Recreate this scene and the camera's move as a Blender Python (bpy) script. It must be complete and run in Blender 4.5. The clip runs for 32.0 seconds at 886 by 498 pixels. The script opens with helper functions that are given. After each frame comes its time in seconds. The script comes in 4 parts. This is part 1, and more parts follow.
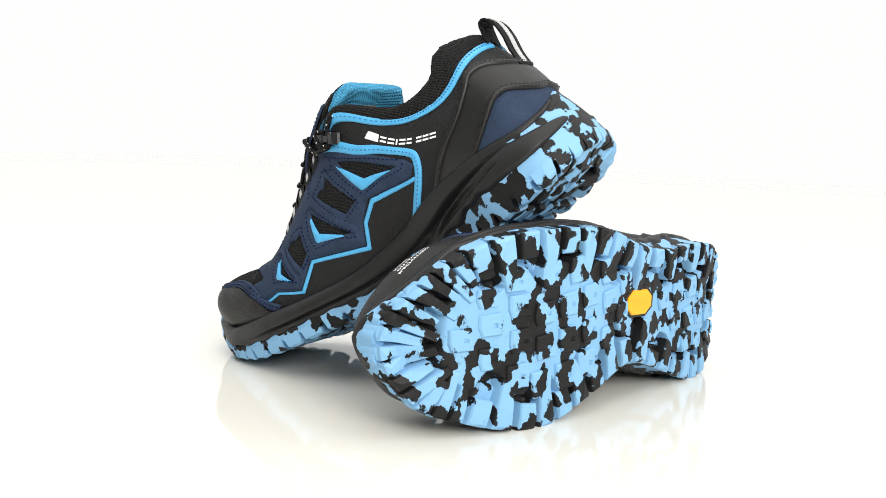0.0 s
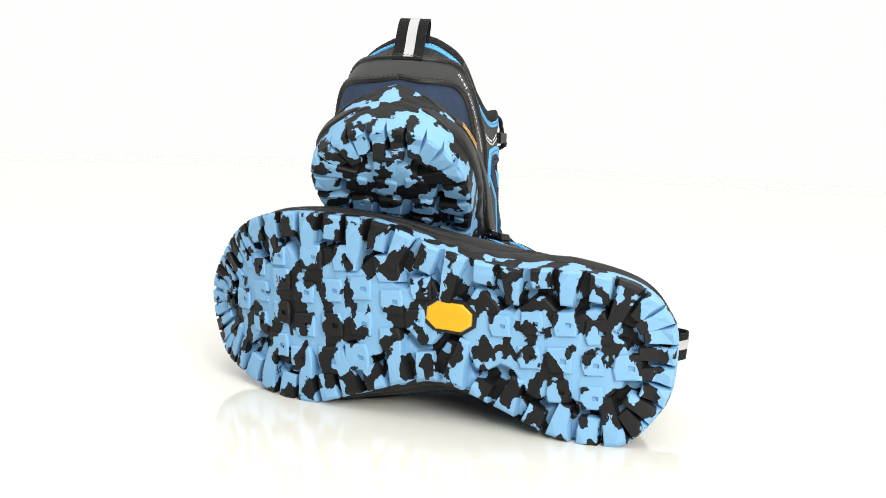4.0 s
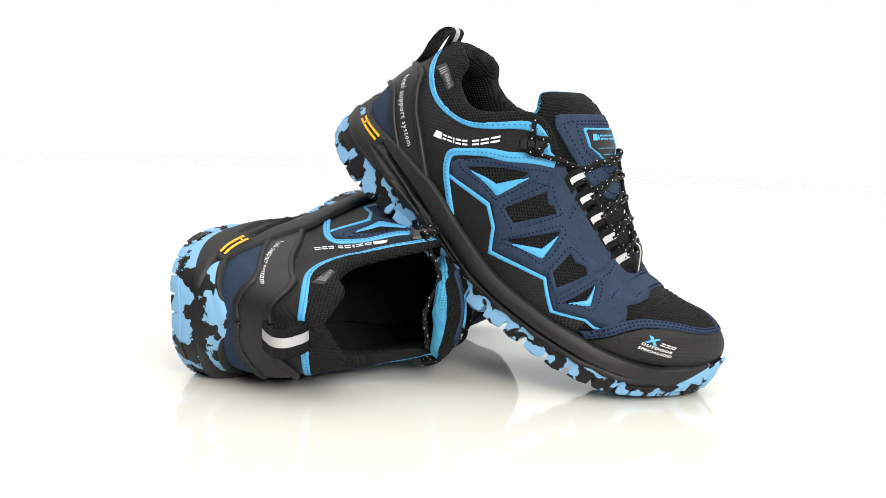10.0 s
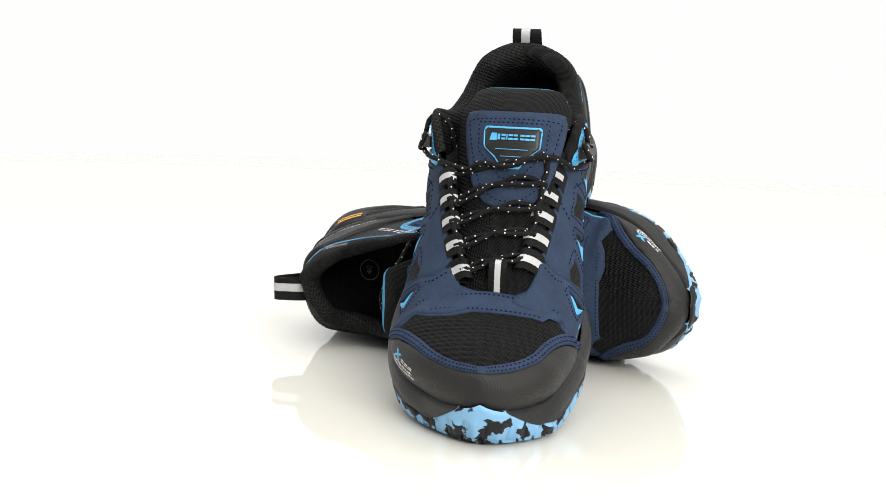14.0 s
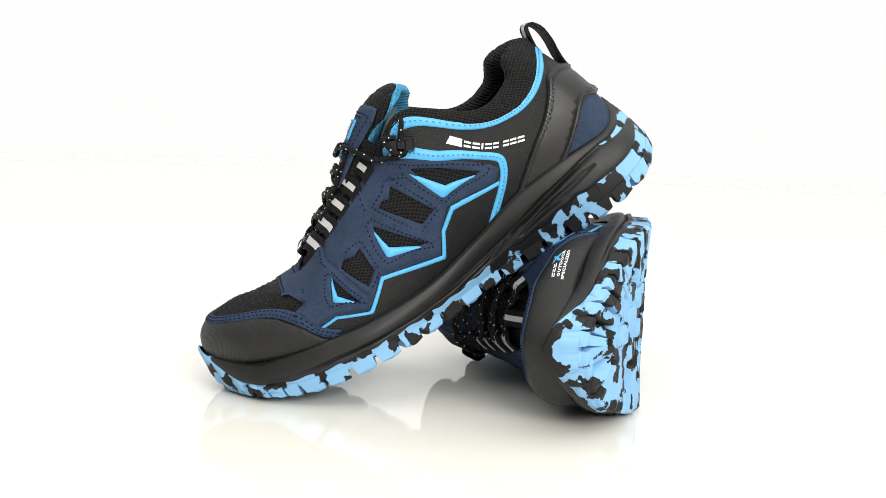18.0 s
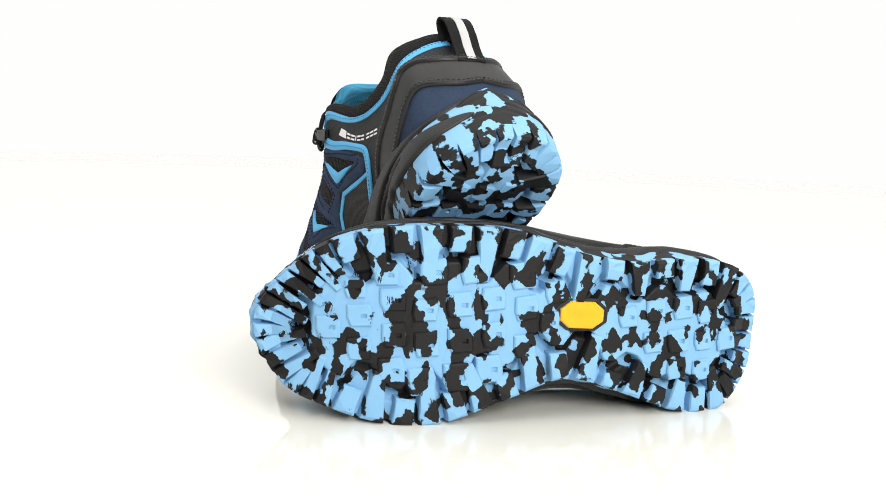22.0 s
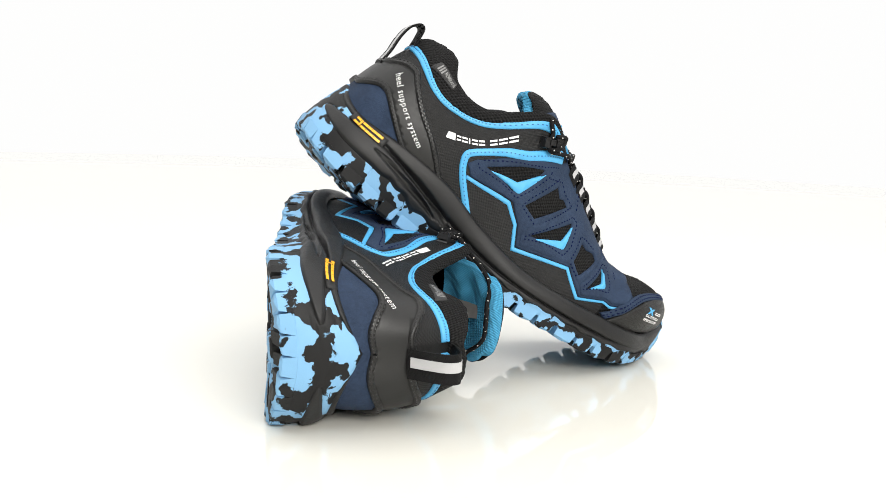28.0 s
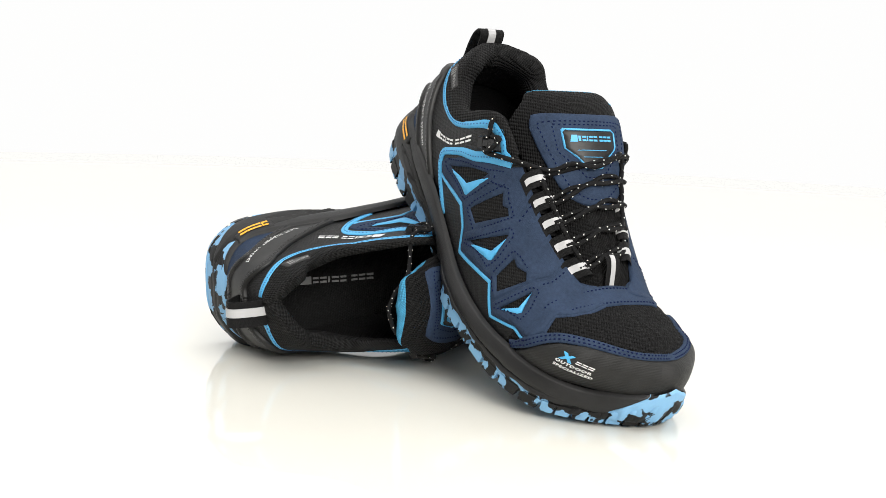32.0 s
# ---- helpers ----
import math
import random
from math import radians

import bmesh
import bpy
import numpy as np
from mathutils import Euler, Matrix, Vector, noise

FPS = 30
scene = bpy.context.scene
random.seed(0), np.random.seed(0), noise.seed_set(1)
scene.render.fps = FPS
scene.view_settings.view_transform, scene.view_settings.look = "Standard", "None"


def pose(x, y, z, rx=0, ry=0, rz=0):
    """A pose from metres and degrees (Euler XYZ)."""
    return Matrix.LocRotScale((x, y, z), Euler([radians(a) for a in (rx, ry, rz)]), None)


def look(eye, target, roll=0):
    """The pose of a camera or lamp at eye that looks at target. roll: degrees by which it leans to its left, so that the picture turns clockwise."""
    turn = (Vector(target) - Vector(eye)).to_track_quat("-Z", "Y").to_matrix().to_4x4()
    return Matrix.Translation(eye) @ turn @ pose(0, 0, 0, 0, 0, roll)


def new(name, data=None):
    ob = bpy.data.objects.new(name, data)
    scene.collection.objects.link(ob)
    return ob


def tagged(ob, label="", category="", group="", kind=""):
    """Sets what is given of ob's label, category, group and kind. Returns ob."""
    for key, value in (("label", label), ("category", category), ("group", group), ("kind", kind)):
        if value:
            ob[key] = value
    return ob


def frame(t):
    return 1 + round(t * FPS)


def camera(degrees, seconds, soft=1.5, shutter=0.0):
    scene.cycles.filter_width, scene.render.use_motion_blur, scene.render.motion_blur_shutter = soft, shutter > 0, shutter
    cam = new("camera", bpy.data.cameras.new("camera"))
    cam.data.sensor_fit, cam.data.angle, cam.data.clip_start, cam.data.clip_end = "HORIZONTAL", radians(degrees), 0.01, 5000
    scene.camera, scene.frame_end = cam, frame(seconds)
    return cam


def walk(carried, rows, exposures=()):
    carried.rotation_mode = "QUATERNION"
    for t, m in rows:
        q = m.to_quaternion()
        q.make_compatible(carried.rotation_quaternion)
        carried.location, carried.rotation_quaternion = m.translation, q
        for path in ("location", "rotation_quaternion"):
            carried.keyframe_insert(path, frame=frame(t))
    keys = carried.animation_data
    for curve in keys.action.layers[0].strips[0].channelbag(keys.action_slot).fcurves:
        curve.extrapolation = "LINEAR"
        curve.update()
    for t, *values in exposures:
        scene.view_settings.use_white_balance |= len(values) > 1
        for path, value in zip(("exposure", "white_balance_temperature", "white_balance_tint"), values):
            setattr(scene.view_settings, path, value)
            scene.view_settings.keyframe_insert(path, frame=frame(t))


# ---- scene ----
cam = camera(45.5, 32.0, soft=0.7)
# the camera stands still before a turning plate
CAM = pose(0, -0.66, 0.1693) @ pose(0, 0, 0, 0, 0, 1.08) @ pose(0, 0, 0, 90 - 7.86, 0, 0) @ pose(0, 0, 0, 0, 0, 2.41)
walk(cam, [(0.0, CAM), (32.0, CAM)])

# how far the plate has turned, in degrees, every half second
TURN = (0.28, 9.55, 18.76, 27.51, 35.84, 43.96, 52.05, 60.41, 69.27, 78.57, 87.77, 96.85, 105.84, 114.81, 123.85, 132.73,
        141.55, 150.32, 159.21, 168.13, 176.99, 185.99, 195.03, 204.29, 213.75, 223.46, 233.05, 242.43, 251.27, 259.92,
        268.56, 277.31, 286.19, 295.42, 304.44, 312.93, 321.17, 329.43, 337.95, 346.89, 356.07, 365.35, 374.42, 382.85,
        391.07, 399.22, 407.52, 416.09, 424.95, 433.98, 443.01, 451.41, 459.97, 468.62, 477.38, 486.35, 495.74, 505.41,
        515.12, 524.64, 533.85, 542.89, 552.02, 561.24, 570.55)

# ---- light: a white studio surround and a large softbox above ----
world = bpy.data.worlds.new("studio")
scene.world = world
world.use_nodes = True
back = world.node_tree.nodes["Background"]
back.inputs["Color"].default_value = (1.0, 1.0, 0.995, 1)
back.inputs["Strength"].default_value = 0.992


def softbox(name, eye, target, size, power):
    lamp = bpy.data.lights.new(name, "AREA")
    lamp.shape, lamp.size, lamp.size_y, lamp.energy = "RECTANGLE", size, size * 0.7, power
    lamp.color = (1.0, 0.975, 0.93)
    ob = new(name, lamp)
    ob.matrix_world = look(eye, target)
    return tagged(ob, "large white studio softbox above the table", "softbox", kind="structure")


softbox("softbox_above", (0, -0.2, 2.6), (0, 0, 0), 5.5, 66)
softbox("softbox_front", (0.55, -1.3, 0.75), (0, 0, 0.08), 0.8, 23)
scene.view_settings.exposure = 0.0


# ---- materials ----
def material(name, colour, rough=0.5, metal=0.0, spec=0.5, vary=0.15, scale=300.0, bump=0.0, bump_scale=900.0, weave=None, depth=0.0004,
             hole=0.0, sheen=0.0):
    """A procedural surface: base colour with variation at two scales, grain, and a woven or ribbed relief.
    weave: (period along, period up) in metres."""
    mat = bpy.data.materials.new(name)
    mat.use_nodes = True
    nt = mat.node_tree
    b = nt.nodes["Principled BSDF"]
    b.inputs["Metallic"].default_value = metal
    b.inputs["Specular IOR Level"].default_value = spec
    b.inputs["Sheen Weight"].default_value = sheen
    co = nt.nodes.new("ShaderNodeTexCoord").outputs["Object"]

    def node(kind, **values):
        n = nt.nodes.new(kind)
        for key, value in values.items():
            n.inputs[key].default_value = value
        return n

    def maths(op, x, y=None):
        n = nt.nodes.new("ShaderNodeMath")
        n.operation = op
        for i, v in enumerate((x, y)):
            if v is None:
                continue
            if isinstance(v, (int, float)):
                n.inputs[i].default_value = v
            else:
                nt.links.new(v, n.inputs[i])
        return n.outputs[0]

    big, small = node("ShaderNodeTexNoise", Scale=scale * 0.12, Detail=3.0), node("ShaderNodeTexNoise", Scale=scale, Detail=4.0)
    for n in (big, small):
        nt.links.new(co, n.inputs["Vector"])
    blend = maths("MULTIPLY", maths("ADD", big.outputs["Fac"], small.outputs["Fac"]), 0.5)
    ramp = nt.nodes.new("ShaderNodeValToRGB")
    nt.links.new(blend, ramp.inputs["Fac"])
    ramp.color_ramp.elements[0].position, ramp.color_ramp.elements[1].position = 0.3, 0.7
    ramp.color_ramp.elements[0].color = (*[c * (1 - vary) for c in colour], 1)
    ramp.color_ramp.elements[1].color = (*[min(1, c * (1 + vary)) for c in colour], 1)
    out = ramp.outputs["Color"]
    r = maths("ADD", maths("MULTIPLY", small.outputs["Fac"], 0.2), rough - 0.1)
    nt.links.new(r, b.inputs["Roughness"])
    height = None
    if bump:
        n = node("ShaderNodeTexNoise", Scale=bump_scale, Detail=3.0)
        nt.links.new(co, n.inputs["Vector"])
        height = maths("MULTIPLY", n.outputs["Fac"], bump)
    if weave:
        sep = nt.nodes.new("ShaderNodeSeparateXYZ")
        nt.links.new(co, sep.inputs[0])
        up = maths("SUBTRACT", sep.outputs["Z"], maths("ABSOLUTE", sep.outputs["Y"]))
        across = maths("ADD", sep.outputs["X"], maths("MULTIPLY", sep.outputs["Y"], 0.73))
        w1 = maths("SINE", maths("MULTIPLY", across, 2 * math.pi / weave[0]))
        w2 = maths("SINE", maths("MULTIPLY", up, 2 * math.pi / weave[1]))
        net = maths("ADD", maths("MULTIPLY", maths("MULTIPLY", w1, w2), 0.5), 0.5)
        height = net if height is None else maths("ADD", height, net)
        if hole:
            mix = nt.nodes.new("ShaderNodeMix")
            mix.data_type = "RGBA"
            nt.links.new(maths("MULTIPLY", net, hole), mix.inputs["Factor"])
            nt.links.new(out, mix.inputs[6])
            mix.inputs[7].default_value = (*[c * 0.15 for c in colour], 1)
            out = mix.outputs[2]
    if height is not None:
        bn = node("ShaderNodeBump", Strength=0.8, Distance=depth)
        nt.links.new(height, bn.inputs["Height"])
        nt.links.new(bn.outputs["Normal"], b.inputs["Normal"])
    nt.links.new(out, b.inputs["Base Color"])
    return mat


def marbled(name, offset):
    """Sky-blue and black rubber, moulded together in torn patches."""
    mat = bpy.data.materials.new(name)
    mat.use_nodes = True
    nt = mat.node_tree
    b = nt.nodes["Principled BSDF"]
    co = nt.nodes.new("ShaderNodeTexCoord").outputs["Object"]

    def node(kind, **values):
        n = nt.nodes.new(kind)
        for key, value in values.items():
            n.inputs[key].default_value = value
        return n

    shift = node("ShaderNodeVectorMath")
    shift.operation = "ADD"
    shift.inputs[1].default_value = offset
    nt.links.new(co, shift.inputs[0])
    tear = node("ShaderNodeTexNoise", Scale=210.0, Detail=2.2)
    nt.links.new(shift.outputs[0], tear.inputs["Vector"])
    push = node("ShaderNodeVectorMath")
    push.operation = "MULTIPLY_ADD"
    nt.links.new(tear.outputs["Color"], push.inputs[0])
    push.inputs[1].default_value = (0.005, 0.007, 0.005)
    nt.links.new(shift.outputs[0], push.inputs[2])
    wide = node("ShaderNodeVectorMath")
    wide.operation = "MULTIPLY"
    wide.inputs[1].default_value = (1.1, 0.78, 0.85)
    nt.links.new(push.outputs[0], wide.inputs[0])
    blob = node("ShaderNodeTexNoise", Scale=90.0, Detail=1.3, Roughness=0.45)
    nt.links.new(wide.outputs[0], blob.inputs["Vector"])
    # brushed streaks, here and there, where the two colours smear into one another
    grow = node("ShaderNodeVectorMath")
    grow.operation = "MULTIPLY"
    grow.inputs[1].default_value = (1700.0, 190.0, 700.0)
    nt.links.new(push.outputs[0], grow.inputs[0])
    streak = node("ShaderNodeTexNoise", Scale=1.0, Detail=2.0)
    nt.links.new(grow.outputs[0], streak.inputs["Vector"])
    where = node("ShaderNodeTexNoise", Scale=55.0, Detail=1.0)
    nt.links.new(shift.outputs[0], where.inputs["Vector"])
    some = node("ShaderNodeMapRange")
    for key, value in (("From Min", 0.50), ("From Max", 0.62), ("To Min", 0.015), ("To Max", 0.17)):
        some.inputs[key].default_value = value
    nt.links.new(where.outputs["Fac"], some.inputs["Value"])
    off = nt.nodes.new("ShaderNodeMath")
    off.operation = "SUBTRACT"
    nt.links.new(streak.outputs["Fac"], off.inputs[0])
    off.inputs[1].default_value = 0.5
    smear = nt.nodes.new("ShaderNodeMath")
    smear.operation = "MULTIPLY_ADD"
    nt.links.new(off.outputs[0], smear.inputs[0])
    nt.links.new(some.outputs["Result"], smear.inputs[1])
    nt.links.new(blob.outputs["Fac"], smear.inputs[2])
    ramp = nt.nodes.new("ShaderNodeValToRGB")
    ramp.color_ramp.elements[0].position, ramp.color_ramp.elements[1].position = 0.474, 0.487
    ramp.color_ramp.elements[0].color = (0.008, 0.008, 0.0085, 1)
    ramp.color_ramp.elements[1].color = (0.212, 0.43, 0.665, 1)
    nt.links.new(smear.outputs[0], ramp.inputs["Fac"])
    nt.links.new(ramp.outputs["Color"], b.inputs["Base Color"])
    b.inputs["Roughness"].default_value = 0.55
    b.inputs["Specular IOR Level"].default_value = 0.28
    grain = node("ShaderNodeTexNoise", Scale=1400.0, Detail=2.0)
    nt.links.new(co, grain.inputs["Vector"])
    bn = node("ShaderNodeBump", Strength=0.35, Distance=0.0003)
    nt.links.new(grain.outputs["Fac"], bn.inputs["Height"])
    nt.links.new(bn.outputs["Normal"], b.inputs["Normal"])
    return mat


RUBBER = {1: marbled("marbled_rubber_left", (0.31, 0.07, 0.19)), -1: marbled("marbled_rubber_right", (0.83, 0.41, 0.57))}
FOAM = material("black_moulded_rubber", (0.010, 0.010, 0.0105), 0.5, bump=0.6, bump_scale=1200, depth=0.00035, vary=0.3, spec=0.4)
RIB = material("black_ribbed_synthetic", (0.009, 0.009, 0.0095), 0.5, weave=(0.0013, 0.0013), depth=0.00025, vary=0.25, spec=0.28)
NET = material("black_open_mesh", (0.020, 0.020, 0.0205), 0.75, weave=(0.0030, 0.0026), depth=0.0014, hole=0.95, vary=0.3, spec=0.14, sheen=0.0)
KNIT = material("black_ribbed_mesh", (0.011, 0.011, 0.0115), 0.7, weave=(0.0034, 0.0028), depth=0.0014, hole=0.95, vary=0.3, spec=0.16, sheen=0.0)
LINING = material("black_lining_mesh", (0.015, 0.015, 0.0155), 0.85, weave=(0.0018, 0.0018), depth=0.0004, hole=0.5, vary=0.3, spec=0.08)
NAVY = material("navy_nubuck", (0.0262, 0.0420, 0.0780), 0.75, bump=1.0, bump_scale=1300, depth=0.00045, vary=0.28, scale=600, spec=0.14, sheen=0.0)
NAVY_THREAD = material("navy_thread", (0.0028, 0.007, 0.042), 0.8, vary=0.2, spec=0.1)
BLACK_THREAD = material("black_thread", (0.010, 0.010, 0.011), 0.35, vary=0.2)
BLUE_THREAD = material("deep_blue_thread", (0.02, 0.13, 0.33), 0.6, vary=0.2)
BLUE = material("sky_blue_trim", (0.075, 0.39, 0.70), 0.5, bump=0.4, bump_scale=1500, depth=0.0001, vary=0.06)
BLUE_MESH = material("sky_blue_lining_mesh", (0.075, 0.37, 0.62), 0.8, weave=(0.0027, 0.0027), depth=0.0008, hole=0.42, vary=0.1, spec=0.2)
SMOOTH = material("black_smooth_synthetic", (0.011, 0.011, 0.011), 0.45, bump=0.4, bump_scale=800, depth=0.00012, vary=0.2, spec=0.4)
GRIT = material("black_toe_rubber", (0.013, 0.013, 0.013), 0.48, weave=(0.0012, 0.0012), depth=0.00018, vary=0.2, spec=0.32)
WEBBING = material("black_webbing", (0.007, 0.007, 0.0075), 0.65, weave=(0.0014, 0.0010), depth=0.0003, vary=0.3, spec=0.15)
REFLECT = material("silver_reflective_tape", (0.46, 0.46, 0.47), 0.45, vary=0.05)
PRINT = material("white_print", (0.8, 0.8, 0.8), 0.5, vary=0.04)
ORANGE = material("orange_yellow_rubber", (0.92, 0.42, 0.006), 0.4, vary=0.05)
GREY = material("charcoal_label", (0.022, 0.022, 0.023), 0.6, weave=(0.0008, 0.0008), depth=0.0001, vary=0.15)
PALE = material("pale_grey_label", (0.22, 0.22, 0.22), 0.7, vary=0.1)
PLASTIC = material("black_moulded_plastic", (0.012, 0.012, 0.013), 0.3, vary=0.1)
CORD = material("black_round_cord", (0.006, 0.006, 0.0065), 0.6, weave=(0.0012, 0.0012), depth=0.0003, vary=0.3, spec=0.15)
FLECK = material("white_cord_fleck", (0.7, 0.7, 0.68), 0.6, vary=0.1)
GLOSS = material("glossy_white_acrylic", (0.805, 0.79, 0.725), 0.1, vary=0.004, scale=40)
GLOSS.node_tree.nodes["Principled BSDF"].inputs["Roughness"].default_value = 0.03
GLOSS.node_tree.nodes["Principled BSDF"].inputs["Specular IOR Level"].default_value = 0.85
for _link in list(GLOSS.node_tree.links):
    if _link.to_socket.name == "Roughness":
        GLOSS.node_tree.links.remove(_link)


# ---- the table and the turning plate ----
def disc(name, r, z0, z1, n, mat):
    """A round plate with a small bevel."""
    rings = ((0.0, z0), (r, z0), (r, z1 - 0.0006), (r - 0.0006, z1), (r * 0.5, z1), (0.0, z1))
    bm = bmesh.new()
    loops = []
    for rr, z in rings:
        loops.append([bm.verts.new((rr * math.cos(k * 2 * math.pi / n), rr * math.sin(k * 2 * math.pi / n), z)) for k in range(n)] if rr else [bm.verts.new((0, 0, z))])
    for a, b in zip(loops[:-1], loops[1:]):
        for k in range(n):
            m = (k + 1) % n
            if len(a) == 1:
                bm.faces.new((a[0], b[m], b[k]))
            elif len(b) == 1:
                bm.faces.new((a[k], a[m], b[0]))
            else:
                bm.faces.new((a[k], a[m], b[m], b[k]))
    me = bpy.data.meshes.new(name)
    bm.to_mesh(me)
    bm.free()
    me.materials.append(mat)
    return new(name, me)


plate = tagged(disc("turntable", 0.32, -0.004, 0.0, 128, GLOSS), "glossy white acrylic turntable plate carrying both shoes", "turntable")
tagged(disc("tabletop", 2.4, -0.03, -0.0042, 64, GLOSS), "seamless glossy white studio table", "table", kind="structure")


BLOCKER_GREY = material("dark_grey_blocker", (0.10, 0.10, 0.10), 0.9, vary=0.1, scale=6)


def light_blocker(name, x0, x1, y0, y1):
    """An unseen dark panel, added to block the surround's light from the camera side."""
    bm = bmesh.new()
    bmesh.ops.create_cube(bm, size=1.0)
    bmesh.ops.scale(bm, vec=(x1 - x0, y1 - y0, 3.2), verts=bm.verts)
    bmesh.ops.translate(bm, vec=((x0 + x1) / 2, (y0 + y1) / 2, 0.8), verts=bm.verts)
    me = bpy.data.meshes.new(name)
    bm.to_mesh(me)
    bm.free()
    me.materials.append(BLOCKER_GREY)
    return tagged(new(name, me), "added unseen dark grey blocker that cuts light from the camera side", "wall", kind="structure")


light_blocker("blocker_south", -2.7, 2.7, -2.62, -2.5)
light_blocker("blocker_west", -2.62, -2.5, -2.5, -0.5)
light_blocker("blocker_east", 2.5, 2.62, -2.5, -0.5)


# ---- shape of the shoe: stations from the heel's middle to the toe's middle, in millimetres ----
# each row: x, y on the outer side, y on the inner side, z
LOWER = ((12, -2, -2, 38), (17, 18, -20, 34), (31, 31, -35, 32), (58, 37, -39, 32), (92, 40, -34, 31), (125, 43, -31, 24),
         (160, 49, -39, 22), (195, 52, -48, 26), (225, 48, -48, 33), (250, 39.5, -42.5, 41), (268, 22.5, -33.5, 48), (285.5, -8, -8, 50))
MIDDLE = ((18, -2, -2, 70), (21, 17.5, -21.5, 70), (32, 31, -36, 68), (60, 39.5, -41, 64), (92, 44.5, -43, 62), (122, 46, -45, 64),
          (158, 46, -46, 58), (195, 46, -47, 54), (225, 41, -42.5, 55), (248, 36, -39.5, 59.5), (266.5, 22.5, -32.5, 64.5), (283.5, -8, -8, 66.5))
# the line along which distances round the shoe are counted
GIRTH = ((13.5, -2, -2, 70), (17, 19.5, -21.5, 70), (30, 34, -36, 68), (60, 42, -41, 64), (92, 45.5, -43, 62), (122, 46, -45, 64),
         (158, 46, -46, 58), (195, 47, -48, 54), (225, 44, -46, 56), (248, 36.5, -41.5, 61), (265, 21, -33, 65), (280.5, -9, -9, 66))
UPPER = ((33.5, -1, -1, 107), (39, 10, -12, 109), (52, 23, -28, 107), (62, 30.5, -34, 94), (85, 39, -41, 92), (120, 41.5, -43, 115),
         (150, 32, -34.5, 99.5), (183, 25, -29.5, 83), (214, 13, -22, 70.5), (239, -6, -6, 71.5), (255, -6, -6, 76), (267, -6, -6, 76.5))
WELT = (56, 47, 42, 43, 41, 33, 28, 30.5, 36, 41.5, 48, 66)
TREAD = ((2.5, -2, -2, 16), (6, 22, -24, 13), (24, 37, -44, 7), (55, 41, -44.5, 2), (90, 38, -34, 1), (125, 42, -26, 0),
         (160, 53, -38, 1.5), (196, 55, -52, 6), (226, 53, -52.5, 10), (254, 43.5, -46.5, 17.3), (275, 24.5, -37, 28.3), (290, -7, -8, 38))
LAST = 11


def keyed(table, a):
    """Smooth curve through the rows of a table at the places a (0 to LAST)."""
    t = np.asarray(table, float)
    if t.ndim == 1:
        t = t[:, None]
    a = np.clip(np.asarray(a, float), 0, LAST)
    i = np.minimum(a.astype(int), LAST - 1)
    f = (a - i)[..., None]
    tan = np.zeros_like(t)
    tan[1:-1] = (t[2:] - t[:-2]) / 2
    tan[0], tan[-1] = t[1] - t[0], t[-1] - t[-2]
    p0, p1, m0, m1 = t[i], t[i + 1], tan[i], tan[i + 1]
    return (2 * f**3 - 3 * f**2 + 1) * p0 + (f**3 - 2 * f**2 + f) * m0 + (3 * f**2 - 2 * f**3) * p1 + (f**3 - f**2) * m1


def side_rows(table, side):
    """A table's rows as x, y, z for one side; the end rows are doubled over so that both sides meet smoothly."""
    t = np.asarray(table, float)
    return np.stack([t[:, 0], t[:, 1] if side > 0 else t[:, 2], t[:, 3]], 1)


def ends(table, side, a):
    """Curve for one side whose ends run across the shoe, so that heel and toe are round."""
    own, other = side_rows(table, side), side_rows(table, -side)
    t = np.concatenate([other[1:2], own, other[-2:-1]])
    a = np.clip(np.asarray(a, float), 0, LAST)
    i = np.minimum(a.astype(int), LAST - 1)
    f = (a - i)[..., None]
    tan = np.zeros_like(t)
    tan[1:-1] = (t[2:] - t[:-2]) / 2
    j = i + 1
    p0, p1, m0, m1 = t[j], t[j + 1], tan[j], tan[j + 1]
    return (2 * f**3 - 3 * f**2 + 1) * p0 + (f**3 - 2 * f**2 + f) * m0 + (3 * f**2 - 2 * f**3) * p1 + (f**3 - f**2) * m1


def shell(side, a, h):
    """A point of the upper: a along the shoe, h from its lower edge (0) to its top edge (1)."""
    k0, k1, k2 = ends(LOWER, side, a), ends(MIDDLE, side, a), ends(UPPER, side, a)
    # the throat closes over the vamp's ridge
    shut = np.clip((np.asarray(a, float) - 7.98) / 0.2, 0, 1)
    k2[..., 1] = k2[..., 1] * (1 - shut) - 6.0 * shut
    h = np.asarray(h, float)[..., None]
    p = k0 * (1 - h) * (1 - 2 * h) + k1 * 4 * h * (1 - h) + k2 * h * (2 * h - 1)
    # level across the ridge, so that the vamp is round
    level = k0[..., 2:] + (k2[..., 2:] - k0[..., 2:]) * (1 - (1 - h) ** 2)
    shut = shut[..., None]
    p[..., 2:] = p[..., 2:] * (1 - shut) + level * shut
    return p


def shell_out(side, a, h, e=1e-3):
    """A point of the upper and the outward direction there."""
    a, h = np.broadcast_arrays(np.asarray(a, float), np.asarray(h, float))
    p = shell(side, a, h)
    du = shell(side, np.minimum(a + e, LAST), h) - shell(side, np.maximum(a - e, 0), h)
    dv = shell(side, a, h + e) - shell(side, a, h - e)
    n = np.cross(du, dv) * -side
    return p, n / np.maximum(np.linalg.norm(n, axis=-1, keepdims=True), 1e-9)


